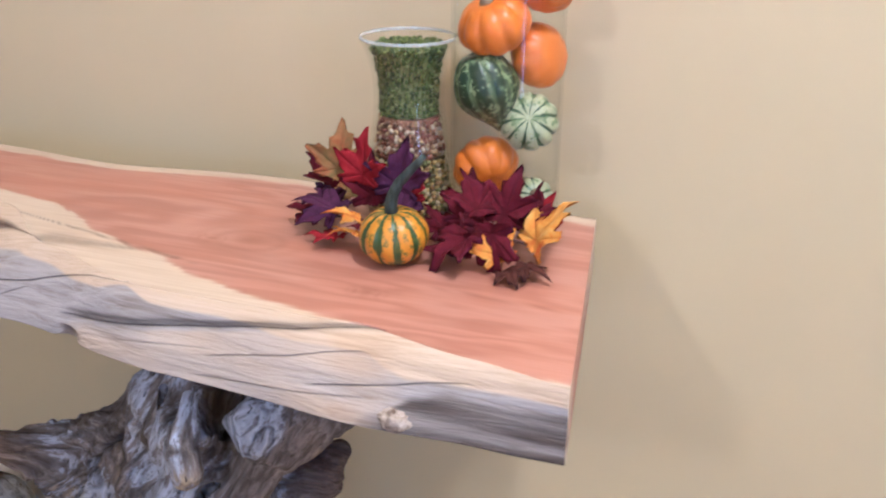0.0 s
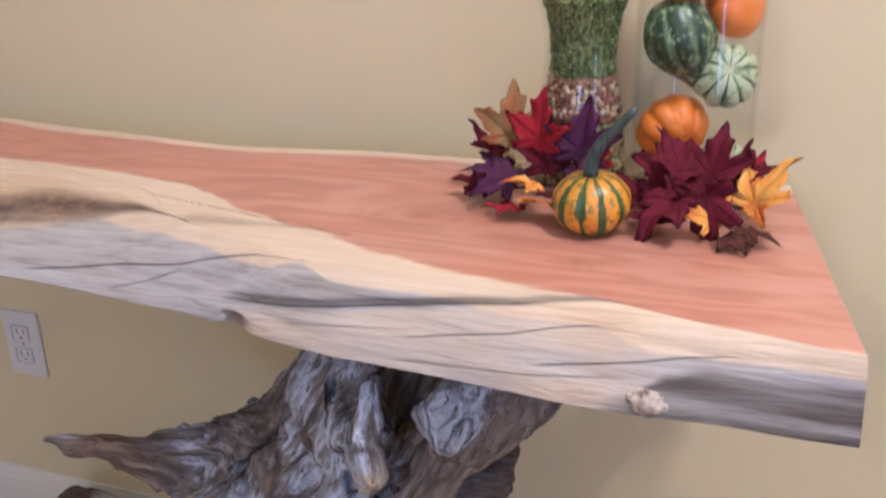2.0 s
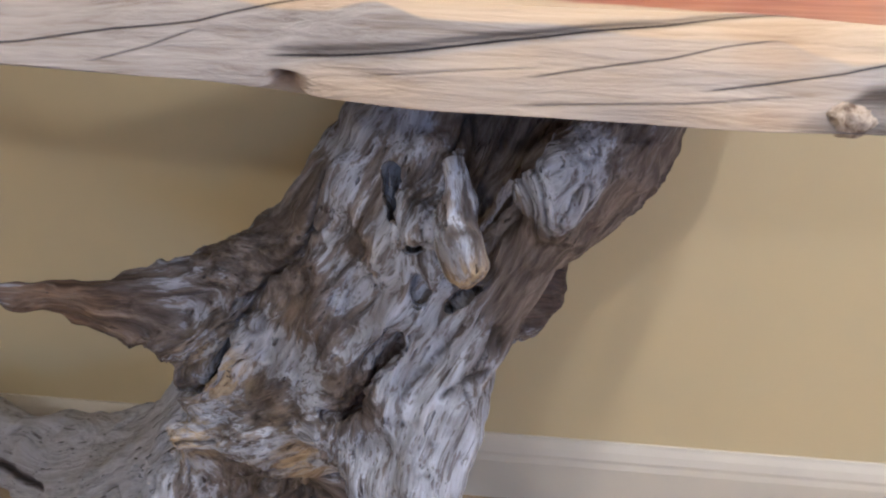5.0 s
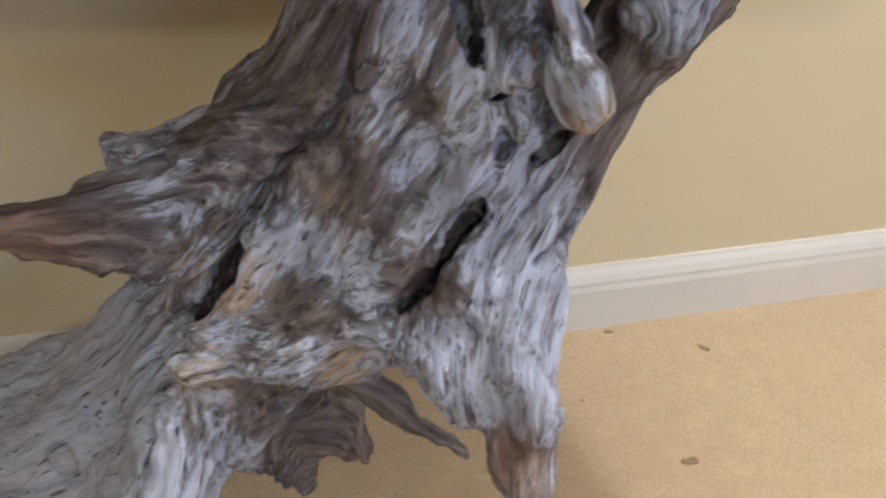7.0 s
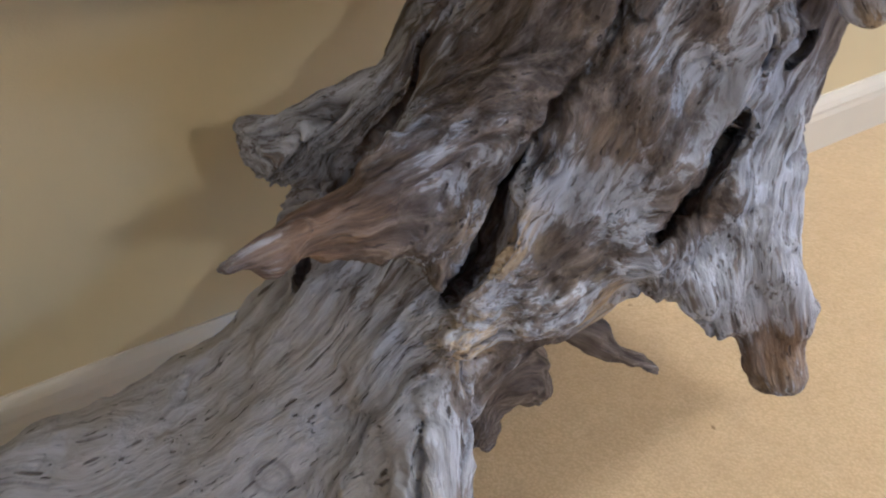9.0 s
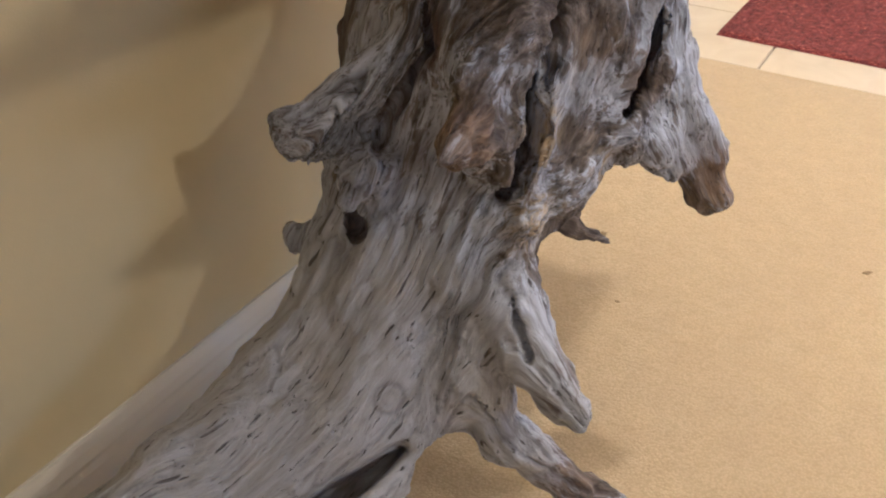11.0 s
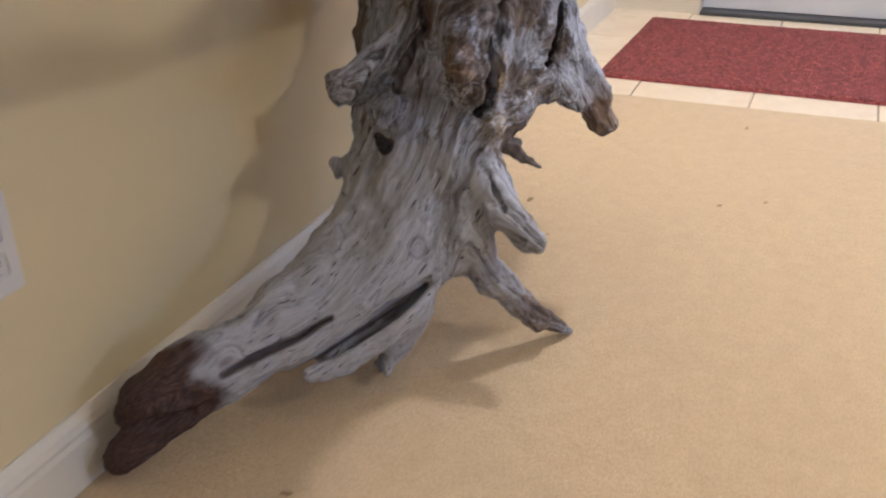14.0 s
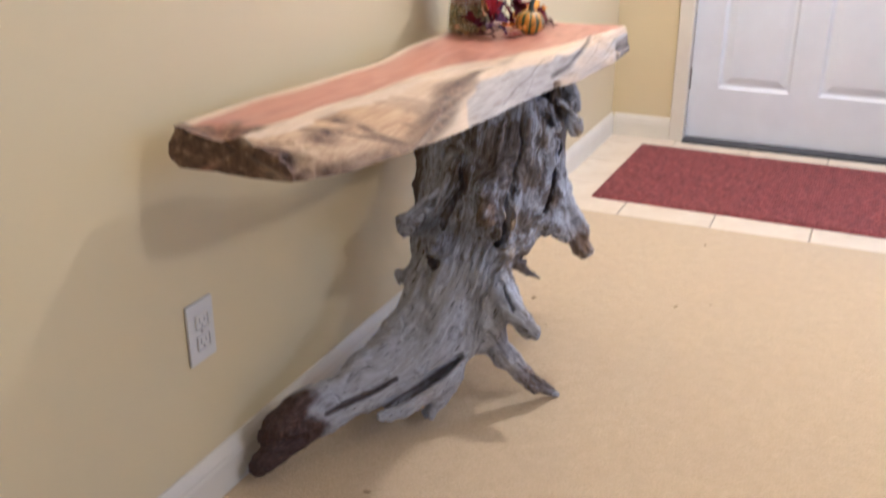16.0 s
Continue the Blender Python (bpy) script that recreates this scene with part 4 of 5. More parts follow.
    # the brown at (-.21, 1.17, .62), between horn and branch, is painted shade
    brown = 0.06 * ramp01(v[:, 2], 0.42, 0.58) + 0.8 * near((-.385, 1.195, .185), .055) + 0.9 * near((-.312, 1.126, .545), .011) + 0.3 * near((-.42, 1.18, .515), .045) + 0.5 * near((-.37, 1.13, .49), .032) + 0.6 * near((-.317, 1.097, .418), .028) + 0.45 * near((-.394, 1.12, .386), .03) + 0.8 * near((-.21, 1.17, .62), (.05, .05, .07)) + 0.3 * near((-.40, 1.18, .56), .07) + 0.4 * near((-.16, 1.13, .53), .07)
    # brown paints shade under the arch and on the back stub too; the -0.5 pales the lit upper trunk
    brown += 0.9 * near((-.32, 1.15, .235), (.07, .05, .05)) + 0.6 * near((-.262, 1.04, .31), .03) - 0.5 * near((-.32, 1.19, .64), (.05, .06, .06)) + 0.9 * near((-.165, 1.245, .462), .04) + 0.55 * near((-.55, 1.145, .455), (.08, .05, .05)) - 0.9 * near((-.17, 1.10, .61), .032) + 0.9 * near((-.14, 1.14, .55), .06) + 0.6 * near((-.10, 1.16, .62), .045) + 0.4 * near((-.40, 1.12, .29), .05) + 0.5 * ramp01(v[:, 1], 1.36, 1.42) - 0.5 * ramp01(-v[:, 0], 0.47, 0.56) * ramp01(0.36 - v[:, 2], 0.0, 0.08) + 0.55 * near((-.52, 1.07, .215), .04) + 0.55 * near((-.47, 1.05, .06), .06) - 0.3 * near((-.25, 1.06, .4), .06)
    leg = ramp01(-v[:, 0], 0.47, 0.56) * ramp01(0.38 - v[:, 2], 0.0, 0.08)
    tan = 0.0 * brown
    for p, r, k in (((-.449, 1.134, .411), .026, 0.95), ((-.376, 1.128, .346), .026, 0.9), ((-.472, 1.122, .341), .024, 0.9), ((-.374, 1.128, .47), .018, 0.2),
                    ((-.230, 1.064, .556), .014, 0.9), ((-.265, 1.035, .30), .025, 0.4), ((-.36, 1.165, .53), .02, 0.1)):
        tan = np.maximum(tan, k * np.clip(1.6 * near(p, r), 0, 1))
    rust = 0.9 * near((-.585, 1.140, .465), (.055, .04, .04)) + 0.75 * near((-.270, 1.028, .318), .032) + 0.1 * near((-.37, 1.125, .46), .03) + 0.5 * near((-.49, 1.08, .07), .04)
    # slit insides get a darker colour with depth, as painted shade
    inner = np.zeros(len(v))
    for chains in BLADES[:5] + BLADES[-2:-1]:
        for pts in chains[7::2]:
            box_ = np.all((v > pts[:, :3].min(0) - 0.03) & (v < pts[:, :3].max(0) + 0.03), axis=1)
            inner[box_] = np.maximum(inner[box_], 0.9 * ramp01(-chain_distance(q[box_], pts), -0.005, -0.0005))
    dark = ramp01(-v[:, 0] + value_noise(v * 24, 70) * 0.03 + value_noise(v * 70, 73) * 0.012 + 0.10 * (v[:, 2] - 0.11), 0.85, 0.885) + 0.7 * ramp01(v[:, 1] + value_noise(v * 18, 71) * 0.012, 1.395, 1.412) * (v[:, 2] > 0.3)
    # joins the slit shade, a darkened back stub and the dark root tip
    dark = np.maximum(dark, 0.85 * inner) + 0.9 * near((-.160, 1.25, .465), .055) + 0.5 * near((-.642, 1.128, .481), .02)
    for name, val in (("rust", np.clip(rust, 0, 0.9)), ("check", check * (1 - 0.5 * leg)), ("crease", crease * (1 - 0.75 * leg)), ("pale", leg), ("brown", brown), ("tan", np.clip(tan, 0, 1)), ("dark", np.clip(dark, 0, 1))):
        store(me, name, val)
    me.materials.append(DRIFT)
    return tagged(new("driftwood_stump", me), "grey weathered driftwood root stump under the slab", "table base")


build_stump()

# ---- entry: tiles, rug, crumbs ----


def build_tiles():
    bed = setting(box("tile_floor", (0.80, SOUTH - 0.12, -0.12), (EAST + 0.12, WALL_Y, -0.006), GROUT), "cream ceramic tile floor in the entry", "floor")
    size, gap = 0.305, 0.005
    cuts = {}
    for i in range(4):
        for j in range(21):
            x0, y1 = 0.803 + i * (size + gap), WALL_Y - 0.0005 - j * (size + gap) + 0.014
            x1, y0 = min(x0 + size, EAST + 0.1), y1 - size
            y1 = min(y1, WALL_Y - 0.0005)
            key = (round(x1 - x0, 3), round(y1 - y0, 3))
            if key not in cuts:
                bm = box_bm((0, 0, -0.007), (*key, 0.0), 0.0018, 1)
                ob = part("tile", bm, TILE, bed)
                cuts[key] = ob.data
            else:
                ob = new("tile", cuts[key])
                ob.parent = bed
            ob.location = (x0, y0, 0.0)


def build_rug():
    """A woven runner with ribs across it and a thick edge."""
    wx, wy, nx, ny = 0.765, 1.50, 70, 640
    gx, gy = np.meshgrid(np.linspace(0, wx, nx), np.linspace(0, wy, ny), indexing="ij")
    edge = np.minimum(np.minimum(gx, wx - gx), np.minimum(gy, wy - gy))
    q = np.stack([gx, gy, 0 * gx], -1).reshape(-1, 3)
    z = 0.0075 + 0.0013 * np.sin(gy * 2 * math.pi / 0.0094) + (value_noise(q * (90, 260, 1), 80) * 0.0011 + value_noise(q * (6, 6, 1), 81) * 0.0012).reshape(gx.shape)
    z = np.where(edge < 1e-6, 0.0004, z * ramp01(edge, -0.004, 0.006))
    wob = (value_noise(q * (3, 3, 1), 82) * 0.002).reshape(gx.shape)
    v = np.stack([gx + wob, gy + wob, z], -1).reshape(-1, 3)
    idx = np.arange(nx * ny).reshape(nx, ny)
    f = np.stack([idx[:-1, :-1], idx[1:, :-1], idx[1:, 1:], idx[:-1, 1:]], -1).reshape(-1, 4)
    me = bpy.data.meshes.new("rug")
    me.from_pydata(v.tolist(), [], f.tolist())
    me.materials.append(RUG)
    me.polygons.foreach_set("use_smooth", np.ones(len(f), bool))
    rug = tagged(new("doormat_rug", me), "dark red ribbed woven rug lying before the door", "rug")
    rug.matrix_world = pose(0.925, 1.338 - wy, 0.0005, 0, 0, -0.8)


CRUMB = material("dry_plant_crumb", (0.30, 0.21, 0.11), 0.9)


def build_crumbs():
    rng = random.Random(5)
    for x, y, size in ((-0.912, 1.246, 0.008), (0.148, 0.877, 0.008), (0.196, 0.792, 0.006), (0.045, 1.242, 0.011), (0.152, 1.418, 0.009), (0.042, 1.474, 0.007), (0.639, 0.881, 0.008), (-0.10, 1.16, 0.004), (-0.042, 1.36, 0.003)):
        bm = bmesh.new()
        bmesh.ops.create_icosphere(bm, subdivisions=2, radius=1)
        for q in bm.verts:
            q.co = Vector((q.co.x * size, q.co.y * size * 0.45, q.co.z * size * 0.18)) * (1 + 0.6 * noise.noise(q.co * 2.3 + Vector((x * 40, y * 40, 0))))
        ob = part("carpet_crumb", bm, CRUMB)
        ob.matrix_world = pose(x, y, size * 0.12, 0, 0, rng.uniform(0, 180))
        tagged(ob, "dry brown crumb lying on the beige carpet", "crumb", "crumbs on the carpet")


build_tiles()
build_rug()
build_crumbs()

# ---- autumn decoration on the slab ----
SLAB_Z = 0.735


def clear_glass():
    """Thin clear glass: light passes straight through, with a mirror-like sheen at grazing angles."""
    m = material("clear_glass")
    t = m.node_tree
    clear, gloss, mix, fres = (t.nodes.new("ShaderNode" + k) for k in ("BsdfTransparent", "BsdfGlossy", "MixShader", "LayerWeight"))
    clear.inputs[0].default_value = (0.985, 0.99, 0.985, 1)
    gloss.inputs["Roughness"].default_value = 0.03
    edge, sheen = t.nodes.new("ShaderNodeMath"), t.nodes.new("ShaderNodeMath")
    edge.operation, edge.inputs[1].default_value = "POWER", 4.0
    sheen.operation, sheen.inputs[1].default_value, sheen.inputs[2].default_value = "MULTIPLY_ADD", 0.32, 0.025
    t.links.new(fres.outputs["Facing"], edge.inputs[0])
    t.links.new(edge.outputs[0], sheen.inputs[0])
    t.links.new(sheen.outputs[0], mix.inputs[0])
    t.links.new(clear.outputs[0], mix.inputs[1])
    t.links.new(gloss.outputs[0], mix.inputs[2])
    t.links.new(mix.outputs[0], t.nodes["Material Output"].inputs[0])
    return m


GLASS = clear_glass()
RIMGLASS = material("rim_glass", (0.80, 0.84, 0.82), 0.06)
RIMGLASS.node_tree.nodes["Principled BSDF"].inputs["Transmission Weight"].default_value = 0.75


def vessel(name, outer, wall, label, category, at):
    """A turned glass vessel with a real wall, a rounded rim and a thick base."""
    ob = tagged(new(name), label, category)
    ob.matrix_world = Matrix.Translation(at)
    inner = [(r - wall, z) for r, z in outer]
    wall_bm = lathe_bm(outer + inner[::-1], 56, True)
    rim_r, rim_z = outer[-1][0] - wall / 2, outer[-1][1] + wall * 0.45
    ring = [(rim_r + wall * 0.62 * math.cos(a), rim_z + wall * 0.62 * math.sin(a)) for a in [k * math.pi / 4 for k in range(8)]]
    base = [(0.0005, outer[0][1]), (outer[0][0] - wall - 0.0006, outer[0][1]), (outer[1][0] - wall - 0.0006, outer[0][1] + 0.006), (0.0005, outer[0][1] + 0.006)]
    for key, bm, mat in (("body", wall_bm, GLASS), ("rim", lathe_bm(ring, 56, True), RIMGLASS), ("base", lathe_bm(base, 40), GLASS)):
        p = part(key, bm, mat, ob, "", True)
        p.visible_shadow = False
    return ob


VASE = [(0.046, 0.0), (0.050, 0.006), (0.0500, 0.03), (0.046, 0.065), (0.0400, 0.10), (0.0372, 0.125), (0.0385, 0.150), (0.0430, 0.172), (0.0485, 0.186), (0.0515, 0.191)]
VASE_AT, TUBE_AT = (-0.124, 1.380, SLAB_Z), (-0.0165, 1.385, SLAB_Z)
vessel("hurricane_vase", VASE, 0.003, "clear flared glass vase filled with layers of seeds", "vase", VASE_AT)
vessel("cylinder_vase", [(0.055, 0.0), (0.0575, 0.004), (0.058, 0.02), (0.058, 0.18), (0.058, 0.355), (0.0585, 0.36)], 0.0028, "tall clear glass cylinder holding small gourds", "vase", TUBE_AT)


def seed_material(name, *tones):
    m = material(name, rough=0.55)
    n = Nodes(m)
    stops = [((i + 0.5) / len(tones), t) for i, t in enumerate(tones)]
    n.done(n.ramp(n.island(), *stops, ease="CONSTANT"), None, n.noise(n.coord(), 400, 2), 0.2, 0.001)
    return m


def inner_radius(z):
    return float(np.interp(z, [p[1] for p in VASE], [p[0] for p in VASE])) - 0.0036


def seed_layer(name, z0, z1, size, flat, mat, seed, label, cap=False):
    """Seeds packed against the glass, and over the top of the uppermost layer."""
    rng = random.Random(seed)
    base = bmesh.new()
    bmesh.ops.create_icosphere(base, subdivisions=1, radius=1)
    bv = np.array([v.co[:] for v in base.verts])
    bf = np.array([[v.index for v in f.verts] for f in base.faces])
    base.free()
    spots = []
    z = z0
    while z < z1:
        r = inner_radius(z) - size
        k = int(2 * math.pi * r / (size * 1.75))
        for i in range(k):
            a = 2 * math.pi * (i + rng.random() * 0.7) / k
            rr = r - rng.random() * size * 0.5
            spots.append((rr * math.cos(a), rr * math.sin(a), z + rng.uniform(-0.4, 0.4) * size))
        z += size * 1.25
    if cap:
        for _ in range(420):
            a, r = rng.random() * 6.283, (inner_radius(z1) - size) * math.sqrt(rng.random())
            spots.append((r * math.cos(a), r * math.sin(a), z1 + rng.uniform(-0.5, 0.6) * size))
    vs, fs = [], []
    for i, p in enumerate(spots):
        rot = np.array(Euler((rng.random() * 6, rng.random() * 6, rng.random() * 6)).to_matrix())
        q = (bv * (size, size * rng.uniform(0.7, 1.0), size * flat)) @ rot.T
        vs.append(q + p)
        fs.append(bf + i * len(bv))
    me = bpy.data.meshes.new(name)
    me.from_pydata(np.concatenate(vs).tolist(), [], np.concatenate(fs).tolist())
    me.materials.append(mat)
    me.polygons.foreach_set("use_smooth", np.ones(len(me.polygons), bool))
    ob = new(name, me)
    ob.matrix_world = Matrix.Translation(VASE_AT)
    tagged(ob, label, "seeds", kind="stuff")
    core = [(0.0005, z0 - 0.003), (inner_radius(z0) - size * 1.5, z0 - 0.003), (inner_radius((z0 + z1) / 2) - size * 1.5, (z0 + z1) / 2), (inner_radius(z1) - size * 1.5, z1), (0.0005, z1)]
    part("seed_heap", lathe_bm(core, 24), mat, ob)


PEAS = seed_material("split_peas", (0.085, 0.115, 0.018), (0.135, 0.165, 0.032), (0.050, 0.070, 0.014), (0.20, 0.22, 0.065))
BEANS = seed_material("mixed_beans", (0.24, 0.08, 0.045), (0.50, 0.34, 0.16), (0.60, 0.48, 0.32), (0.20, 0.10, 0.05), (0.38, 0.19, 0.10))
KERNELS = seed_material("mixed_kernels", (0.55, 0.40, 0.14), (0.20, 0.20, 0.06), (0.62, 0.52, 0.30), (0.34, 0.20, 0.07), (0.12, 0.10, 0.04))
seed_layer("mixed_kernels", 0.009, 0.066, 0.0036, 0.75, KERNELS, 1, "lower layer of yellow and brown kernels in the vase")
seed_layer("mixed_beans", 0.070, 0.110, 0.0036, 0.7, BEANS, 2, "middle layer of pale and reddish beans in the vase")
seed_layer("split_peas", 0.114, 0.183, 0.0033, 0.6, PEAS, 3, "upper layer of green split peas in the vase", True)


def gourd_skin(name, base, stripe, fleck, ribs, green=0.0, spots=0.55, edge=0.45):
    """Skin with stripes that follow the ribs ('rib' -1 valley to 1 crest) and flecks."""
    m = material(name, rough=0.38)
    n = Nodes(m)
    c = n.coord()
    a = n.ramp(n.noise(c, 18, 4), (0.35, tuple(0.82 * b for b in base)), (0.65, base))
    a = n.mix(n.math("MULTIPLY", n.ramp(n.math("MULTIPLY_ADD", n.value("rib"), 0.25, n.math("MULTIPLY_ADD", n.noise(n.coord(scale=(1, 1, 0.5)), 85, 4, 0.65), 0.9, 0.05)), (edge, 1.0), (edge + 0.08, 0.0)), green), a, stripe)
    a = n.mix(n.math("MULTIPLY", n.ramp(n.noise(c, 130, 3, 0.6), (spots, 0.0), (spots + 0.06, 1.0)), 0.8 if green else 0.15), a, fleck)
    n.b.inputs["Coat Weight"].default_value = 0.15
    n.done(a, n.ramp(n.noise(c, 30, 3), (0.3, 0.45), (0.7, 0.32)), n.noise(c, 90, 3), 0.12, 0.002)
    return m


ORANGE = gourd_skin("orange_gourd_skin", (0.78, 0.20, 0.006), (0.60, 0.12, 0.004), (0.84, 0.27, 0.02), 10)
YELLOW = gourd_skin("striped_yellow_skin", (0.68, 0.28, 0.006), (0.045, 0.085, 0.02), (0.10, 0.12, 0.02), 10, 1.0, 0.53, 0.53)
GREEN = gourd_skin("dark_green_skin", (0.022, 0.050, 0.018), (0.20, 0.27, 0.11), (0.30, 0.38, 0.18), 10, 0.45, 0.54)
PALE = gourd_skin("pale_green_skin", (0.50, 0.53, 0.30), (0.05, 0.10, 0.04), (0.14, 0.22, 0.08), 10, 1.0, 0.53)
STEM = material("gourd_stem", rough=0.75)
_n = Nodes(STEM)
_v = _n.noise(_n.coord(scale=(1, 1, 0.25)), 160, 4)
_n.done(_n.ramp(_v, (0.35, (0.018, 0.028, 0.02)), (0.65, (0.09, 0.11, 0.085))), None, _v, 0.5, 0.002)
DRYSTEM = material("dry_stem", (0.36, 0.28, 0.16), 0.85)


def gourd_bm(radius, height, ribs, depth, pear=0.0):
    bm = bmesh.new()
    bmesh.ops.create_uvsphere(bm, u_segments=ribs * 8, v_segments=28, radius=1)
    values = {}
    for v in bm.verts:
        th = math.atan2(v.co.y, v.co.x)
        wave = abs(math.cos(th * ribs / 2))
        ring = math.sqrt(max(0, 1 - v.co.z ** 2))
        crest = (wave ** 0.7) * 2 - 1
        pole = 0.14 * math.exp(-(ring / 0.35) ** 2)
        r = radius * (1 - depth * (1 - wave ** 0.6)) * (1 + 0.03 * noise.noise(v.co * 2))
        zz = v.co.z * (1 - pole)
        slim = 1 - pear * ramp01(np.array(v.co.z), -0.1, 1.1)
        v.co = Vector((v.co.x * r * slim, v.co.y * r * slim, zz * height / 2))
        values[v.index] = crest
    return bm, [values[i] for i in range(len(values))]


def gourd(name, radius, height, mat, m, label, ribs=10, depth=0.10, pear=0.0, stem=((0, 0, 0.5), (0.002, 0, 0.62)), stem_r=0.005, stem_mat=None, group=""):
    bm, crest = gourd_bm(radius, height, ribs, depth, pear)
    bm.verts.ensure_lookup_table()
    ob = tagged(new(name), label, "gourd", group)
    ob.matrix_world = m
    skin = part("skin", bm, mat, ob, "", True)
    store(skin.data, "rib", crest)
    if stem:
        pts = [Vector((x, y, z * height)) for x, y, z in stem]
        k = len(pts)
        part("stem", tube_bm(pts, [stem_r * (1.5 - 0.9 * i / (k - 1)) for i in range(k)], 10), stem_mat or DRYSTEM, ob, "", True)
    return ob


gourd("striped_gourd", 0.0345, 0.057, YELLOW, pose(-0.084, 1.240, SLAB_Z + 0.0275, 4, -4, 20), "small yellow gourd with green stripes and a long curved stem", 11, 0.07,
      stem=((0, 0, 0.40), (0.0, 0.0, 0.58), (0.003, 0.0, 0.75), (0.010, -0.004, 0.98), (0.020, -0.008, 1.18), (0.032, -0.014, 1.42), (0.036, -0.016, 1.50)), stem_r=0.0047, stem_mat=STEM)
IN = "gourds in the glass cylinder"
gourd("pale_gourd", 0.024, 0.040, PALE, pose(0.014, 1.385, SLAB_Z + 0.028, 60, 0, 30), "small pale green gourd at the bottom of the glass cylinder", 10, 0.10, group=IN)
gourd("orange_gourd", 0.036, 0.056, ORANGE, pose(-0.034, 1.374, SLAB_Z + 0.062, -62, -18, 30), "orange mini pumpkin leaning inside the glass cylinder", 10, 0.13, group=IN, stem=((0, 0, 0.38), (0.002, 0, 0.58)), stem_r=0.006)
gourd("pale_gourd", 0.031, 0.047, PALE, pose(0.0105, 1.376, SLAB_Z + 0.115, 64, 8, 10), "pale green ribbed gourd inside the glass cylinder", 10, 0.11, group=IN, stem=None)
gourd("green_gourd", 0.034, 0.094, GREEN, pose(-0.029, 1.362, SLAB_Z + 0.145, 176, -20, 30), "dark green striped pear-shaped gourd inside the glass cylinder", 10, 0.05, 0.78, group=IN, stem=None)
gourd("orange_gourd", 0.034, 0.050, ORANGE, pose(0.012, 1.402, SLAB_Z + 0.178, 70, 20, 60), "orange mini pumpkin inside the glass cylinder", 10, 0.05, group=IN, stem=None)
gourd("orange_gourd", 0.038, 0.058, ORANGE, pose(-0.026, 1.368, SLAB_Z + 0.213, 24, -14, 0), "orange mini pumpkin inside the glass cylinder", 9, 0.13, group=IN, stem=((0, 0, 0.38), (0.002, 0, 0.60)), stem_r=0.006)
gourd("orange_gourd", 0.034, 0.050, ORANGE, pose(0.016, 1.395, SLAB_Z + 0.250, -40, 10, 0), "orange mini pumpkin inside the glass cylinder", 10, 0.12, group=IN)
gourd("orange_gourd", 0.036, 0.054, ORANGE, pose(-0.028, 1.380, SLAB_Z + 0.290, 30, 16, 0), "orange mini pumpkin inside the glass cylinder", 10, 0.12, group=IN)


def leaf_skin(name, *tones):
    m = material(name, rough=0.85)
    n = Nodes(m)
    n.b.inputs["Specular IOR Level"].default_value = 0.2
    c = n.coord()
    v = n.noise(c, 34, 4, 0.6, 0.5)
    k = len(tones)
    a = n.ramp(v, *[(0.32 + 0.36 * i / max(1, k - 1), t) for i, t in enumerate(tones)])
    vein = n.value("vein")
    a = n.mix(n.math("MULTIPLY", vein, 0.35), a, tuple(0.4 * t for t in tones[0]))
    n.done(a, None, n.math("ADD", n.math("MULTIPLY", vein, 0.6), n.noise(c, 160, 3)), 0.4, 0.003)
    return m


MAROON = leaf_skin("maroon_leaf", (0.050, 0.004, 0.008), (0.12, 0.008, 0.016), (0.07, 0.006, 0.020))
PURPLE = leaf_skin("purple_leaf", (0.030, 0.007, 0.018), (0.075, 0.018, 0.052), (0.05, 0.006, 0.018))
REDLEAF = leaf_skin("red_leaf", (0.20, 0.007, 0.012), (0.36, 0.018, 0.022))
GOLD = leaf_skin("gold_leaf", (0.58, 0.09, 0.015), (0.72, 0.32, 0.04), (0.66, 0.42, 0.12))
OLIVE = leaf_skin("olive_orange_leaf", (0.16, 0.13, 0.04), (0.30, 0.15, 0.05), (0.44, 0.10, 0.035))
BROWNLEAF = leaf_skin("brown_leaf", (0.05, 0.014, 0.010), (0.11, 0.032, 0.018))
TWIG = material("leaf_stalk", (0.10, 0.035, 0.025), 0.7)


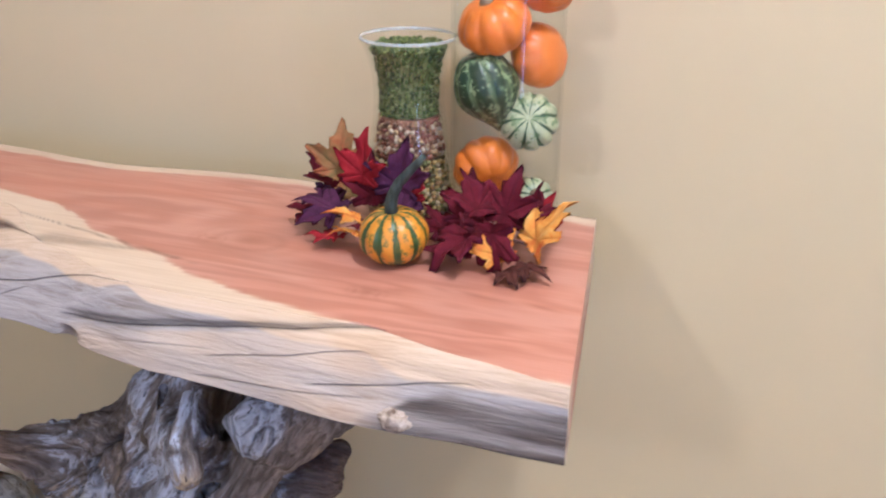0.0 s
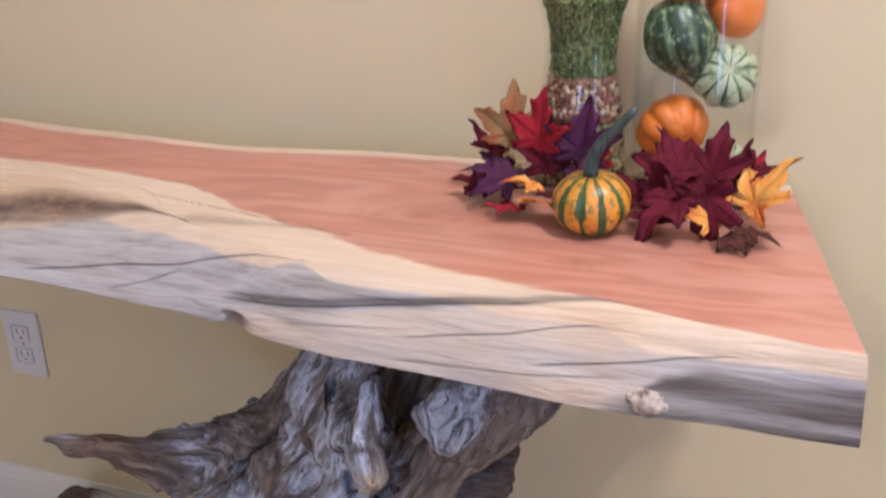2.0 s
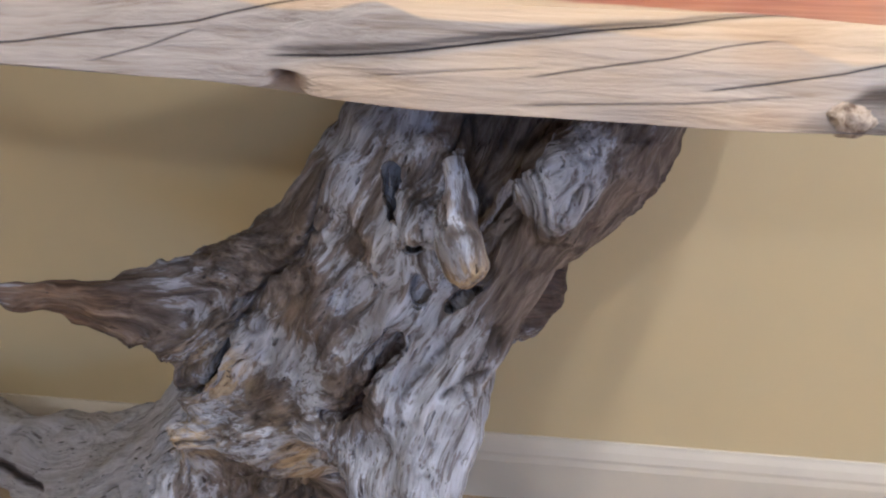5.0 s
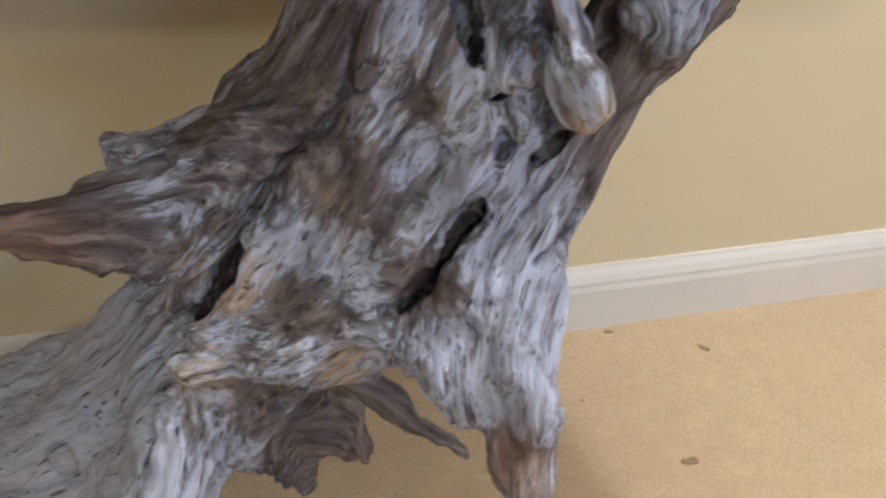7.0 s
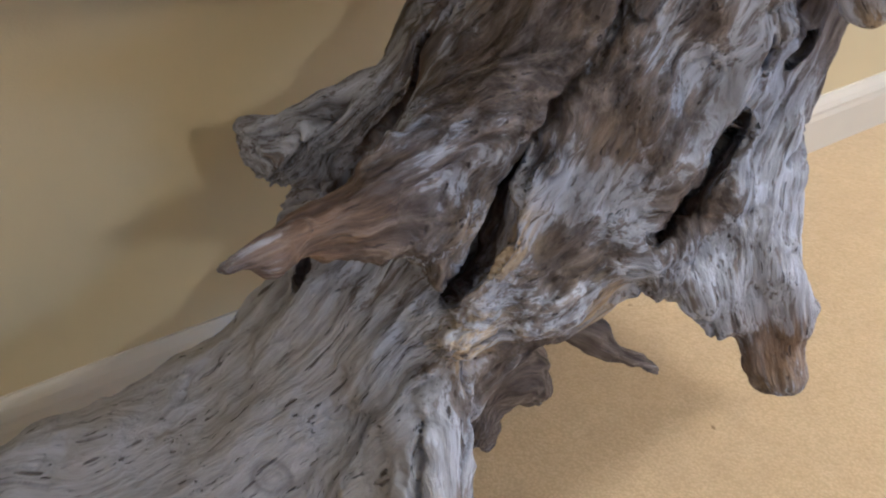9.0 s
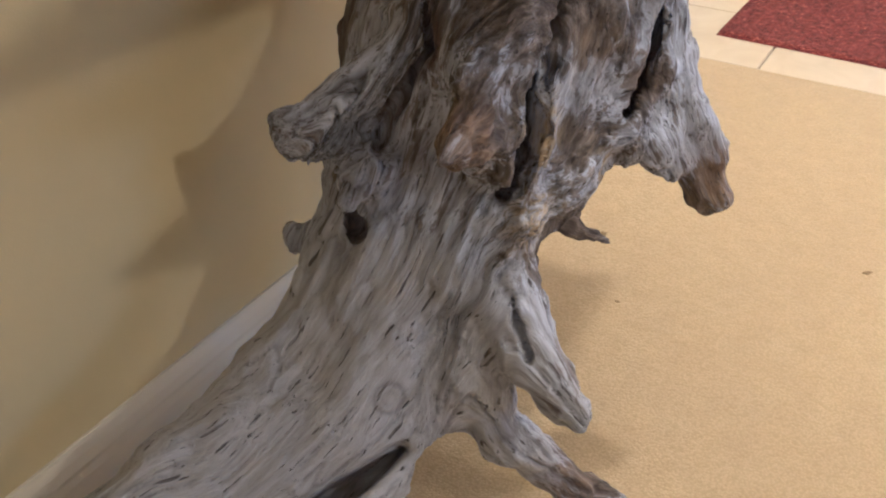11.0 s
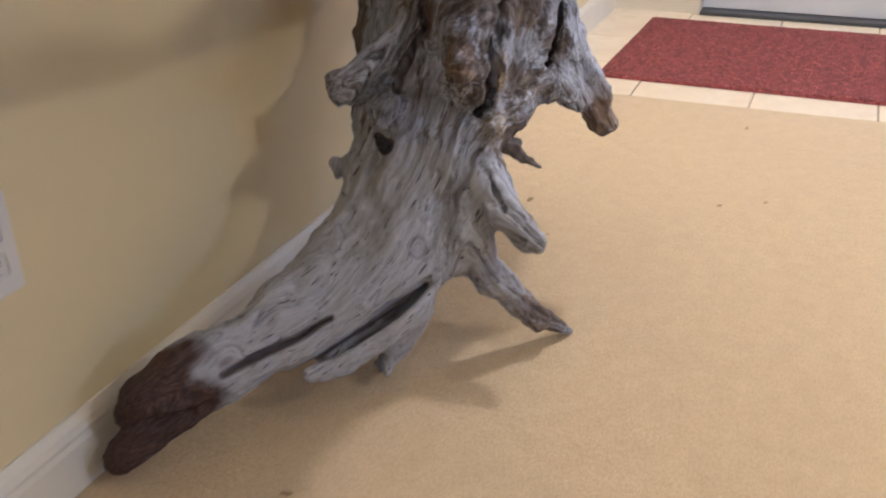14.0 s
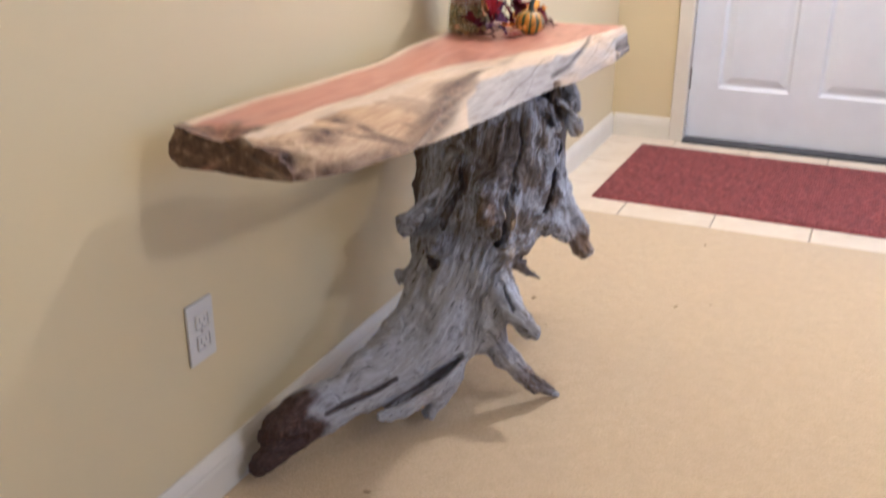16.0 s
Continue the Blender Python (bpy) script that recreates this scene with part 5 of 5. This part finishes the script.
def leaf_bm(size, curl, fold, seed):
    """A maple leaf: five pointed, toothed lobes, bent and folded, with two faces and a rim."""
    rng = random.Random(seed)
    n, rings = 90, (0.0, 0.3, 0.6, 0.85, 1.0)
    lobes = [(90, 1.0, 36), (36, 0.88, 33), (144, 0.88, 33), (-18, 0.60, 32), (198, 0.60, 32)]
    lobes = [(a + rng.uniform(-4, 4), r * rng.uniform(0.92, 1.06), w) for a, r, w in lobes]
    bm = bmesh.new()
    veins, sides = [], []
    for side in (1, -1):
        loops = []
        for f in rings:
            loop = []
            for i in range(n):
                a = -90 + 360 * i / n
                r, vein = 0.24, 0.0
                for la, lr, lw in lobes:
                    d = abs((a - la + 180) % 360 - 180)
                    if d < lw * 2:
                        t = max(0.0, 1 - d / lw)
                        r = max(r, lr * (0.42 + 0.58 * t ** 1.1))
                        vein = max(vein, math.exp(-(d / 2.6) ** 2))
                r *= 1 + (0.24 * abs((i % 5) / 2.5 - 1) - 0.12) * (f == 1.0) + 0.04 * noise.noise(Vector((i * 0.35, seed, 0))) * f
                x, y = f * r * math.cos(radians(a)), f * r * math.sin(radians(a))
                z = -curl * (x * x + 0.8 * max(0, y) ** 2) + fold * abs(x) + 0.06 * math.sin(3 * x + seed) * y + 0.05 * (1 - vein) * f + 0.26 * f * noise.noise(Vector((x * 2.4, y * 2.4, seed * 1.7)))
                thick = 0.006 * (1 - f) * side + (0.004 * side if f < 1 else 0)
                if f == 0.0 and i:
                    loop.append(loop[0])
                    continue
                if f == 1.0 and side == -1:
                    loop.append(sides[0][-1][i])
                    continue
                loop.append(bm.verts.new((x * size, (y + 0.2) * size, (z + thick) * size)))
                veins.append(vein if f else 1.0)
            loops.append(loop)
        sides.append(loops)
        for p, q in zip(loops, loops[1:]):
            for i in range(n):
                ring = [p[i], p[(i + 1) % n], q[(i + 1) % n], q[i]]
                ring = [v for k, v in enumerate(ring) if v not in ring[:k]]
                bm.faces.new(ring if side == 1 else ring[::-1])
    return bm, veins


def leaf(spray, mat, at, size, rx, ry, rz, seed, curl=0.35, fold=0.12, label=""):
    bm, veins = leaf_bm(size * 0.80, curl, fold, seed)
    ob = part("leaf", bm, mat, spray, label, True)
    store(ob.data, "vein", veins)
    ob.matrix_world = pose(*at, rx, ry, rz)
    return ob


def build_leaves():
    left = tagged(new("leaf_spray"), "spray of purple, red and gold cloth autumn leaves by the vase", "leaves", "autumn leaf sprays")
    right = tagged(new("leaf_spray"), "spray of maroon and orange cloth autumn leaves by the cylinder", "leaves", "autumn leaf sprays")
    z = SLAB_Z
    for args in (
        (OLIVE, (-0.182, 1.318, z + 0.050), 0.062, 82, 6, 24, 1, 0.15, 0.10),
        (REDLEAF, (-0.150, 1.312, z + 0.050), 0.058, 84, 4, -10, 2, 0.2, 0.5),
        (PURPLE, (-0.112, 1.318, z + 0.040), 0.062, 84, 6, 4, 3, 0.25, 0.7),
        (MAROON, (-0.140, 1.316, z + 0.026), 0.060, 78, -4, 16, 4, 0.3, 0.3),
        (PURPLE, (-0.165, 1.285, z + 0.022), 0.054, 28, -16, 82, 5, 0.45, 0.10),
        (PURPLE, (-0.180, 1.300, z + 0.020), 0.044, 40, 0, 50, 6, 0.4, 0.15),
        (REDLEAF, (-0.150, 1.258, z + 0.008), 0.042, 8, 10, 100, 7, 0.3, 0.10),
        (GOLD, (-0.128, 1.262, z + 0.014), 0.040, 26, 6, 150, 8, 0.4, 0.15),
        (MAROON, (-0.118, 1.270, z + 0.016), 0.040, 30, -8, 190, 9, 0.4, 0.15),
        (GOLD, (-0.140, 1.280, z + 0.022), 0.038, 30, 0, 120, 10, 0.4, 0.10),
        (PURPLE, (-0.105, 1.290, z + 0.020), 0.045, 50, 0, -10, 11, 0.4, 0.15),
        (REDLEAF, (-0.098, 1.318, z + 0.028), 0.036, 70, 10, -40, 12, 0.3, 0.2),
        (OLIVE, (-0.190, 1.355, z + 0.010), 0.045, 30, -10, 60, 13, 0.4, 0.1),
        (MAROON, (-0.195, 1.300, z + 0.010), 0.040, 24, -10, 95, 14, 0.4, 0.1),
        (MAROON, (-0.200, 1.335, z + 0.030), 0.052, 55, 0, 85, 15, 0.35, 0.2),
    ):
        leaf(left, *args)
    for args in (
        (MAROON, (0.008, 1.300, z + 0.030), 0.060, 76, 8, -6, 21, 0.25, 0.20),
        (MAROON, (0.010, 1.256, z + 0.046), 0.062, -68, 6, 172, 22, 0.35, 0.25),
        (MAROON, (-0.004, 1.256, z + 0.036), 0.062, -24, -6, 130, 23, 0.35, 0.35),
        (MAROON, (-0.030, 1.305, z + 0.020), 0.058, 72, 10, 26, 24, 0.3, 0.2),
        (GOLD, (0.046, 1.270, z + 0.020), 0.058, 58, 8, -52, 25, 0.25, 0.12),
        (GOLD, (0.022, 1.248, z + 0.012), 0.042, 66, -20, 36, 26, 0.4, 0.4),
        (REDLEAF, (0.045, 1.305, z + 0.018), 0.046, 72, 0, -20, 27, 0.3, 0.2),
        (BROWNLEAF, (0.030, 1.240, z + 0.008), 0.034, 10, 8, 216, 28, 0.5, 0.12),
        (BROWNLEAF, (0.040, 1.248, z + 0.009), 0.036, 14, -6, 250, 29, 0.5, 0.12),
        (MAROON, (-0.020, 1.262, z + 0.014), 0.046, 20, 0, 130, 30, 0.4, 0.15),
        (MAROON, (0.030, 1.300, z + 0.024), 0.058, 66, -6, -34, 31, 0.3, 0.2),
        (GOLD, (0.040, 1.318, z + 0.012), 0.044, 50, 0, -80, 32, 0.3, 0.1),
        (MAROON, (-0.048, 1.290, z + 0.012), 0.044, 46, 0, 60, 33, 0.4, 0.15),
        (MAROON, (-0.012, 1.285, z + 0.040), 0.052, 60, 0, 50, 34, 0.3, 0.2),
    ):
        leaf(right, *args)
    for spray, pts in ((left, ((-0.20, 1.30, z + 0.012), (-0.16, 1.29, z + 0.018), (-0.12, 1.295, z + 0.015), (-0.09, 1.30, z + 0.02))),
                       (right, ((-0.06, 1.29, z + 0.012), (-0.02, 1.28, z + 0.022), (0.02, 1.275, z + 0.025), (0.05, 1.28, z + 0.018)))):
        part("stalk", tube_bm(pts, [0.0016] * 4, 6), TWIG, spray)


build_leaves()
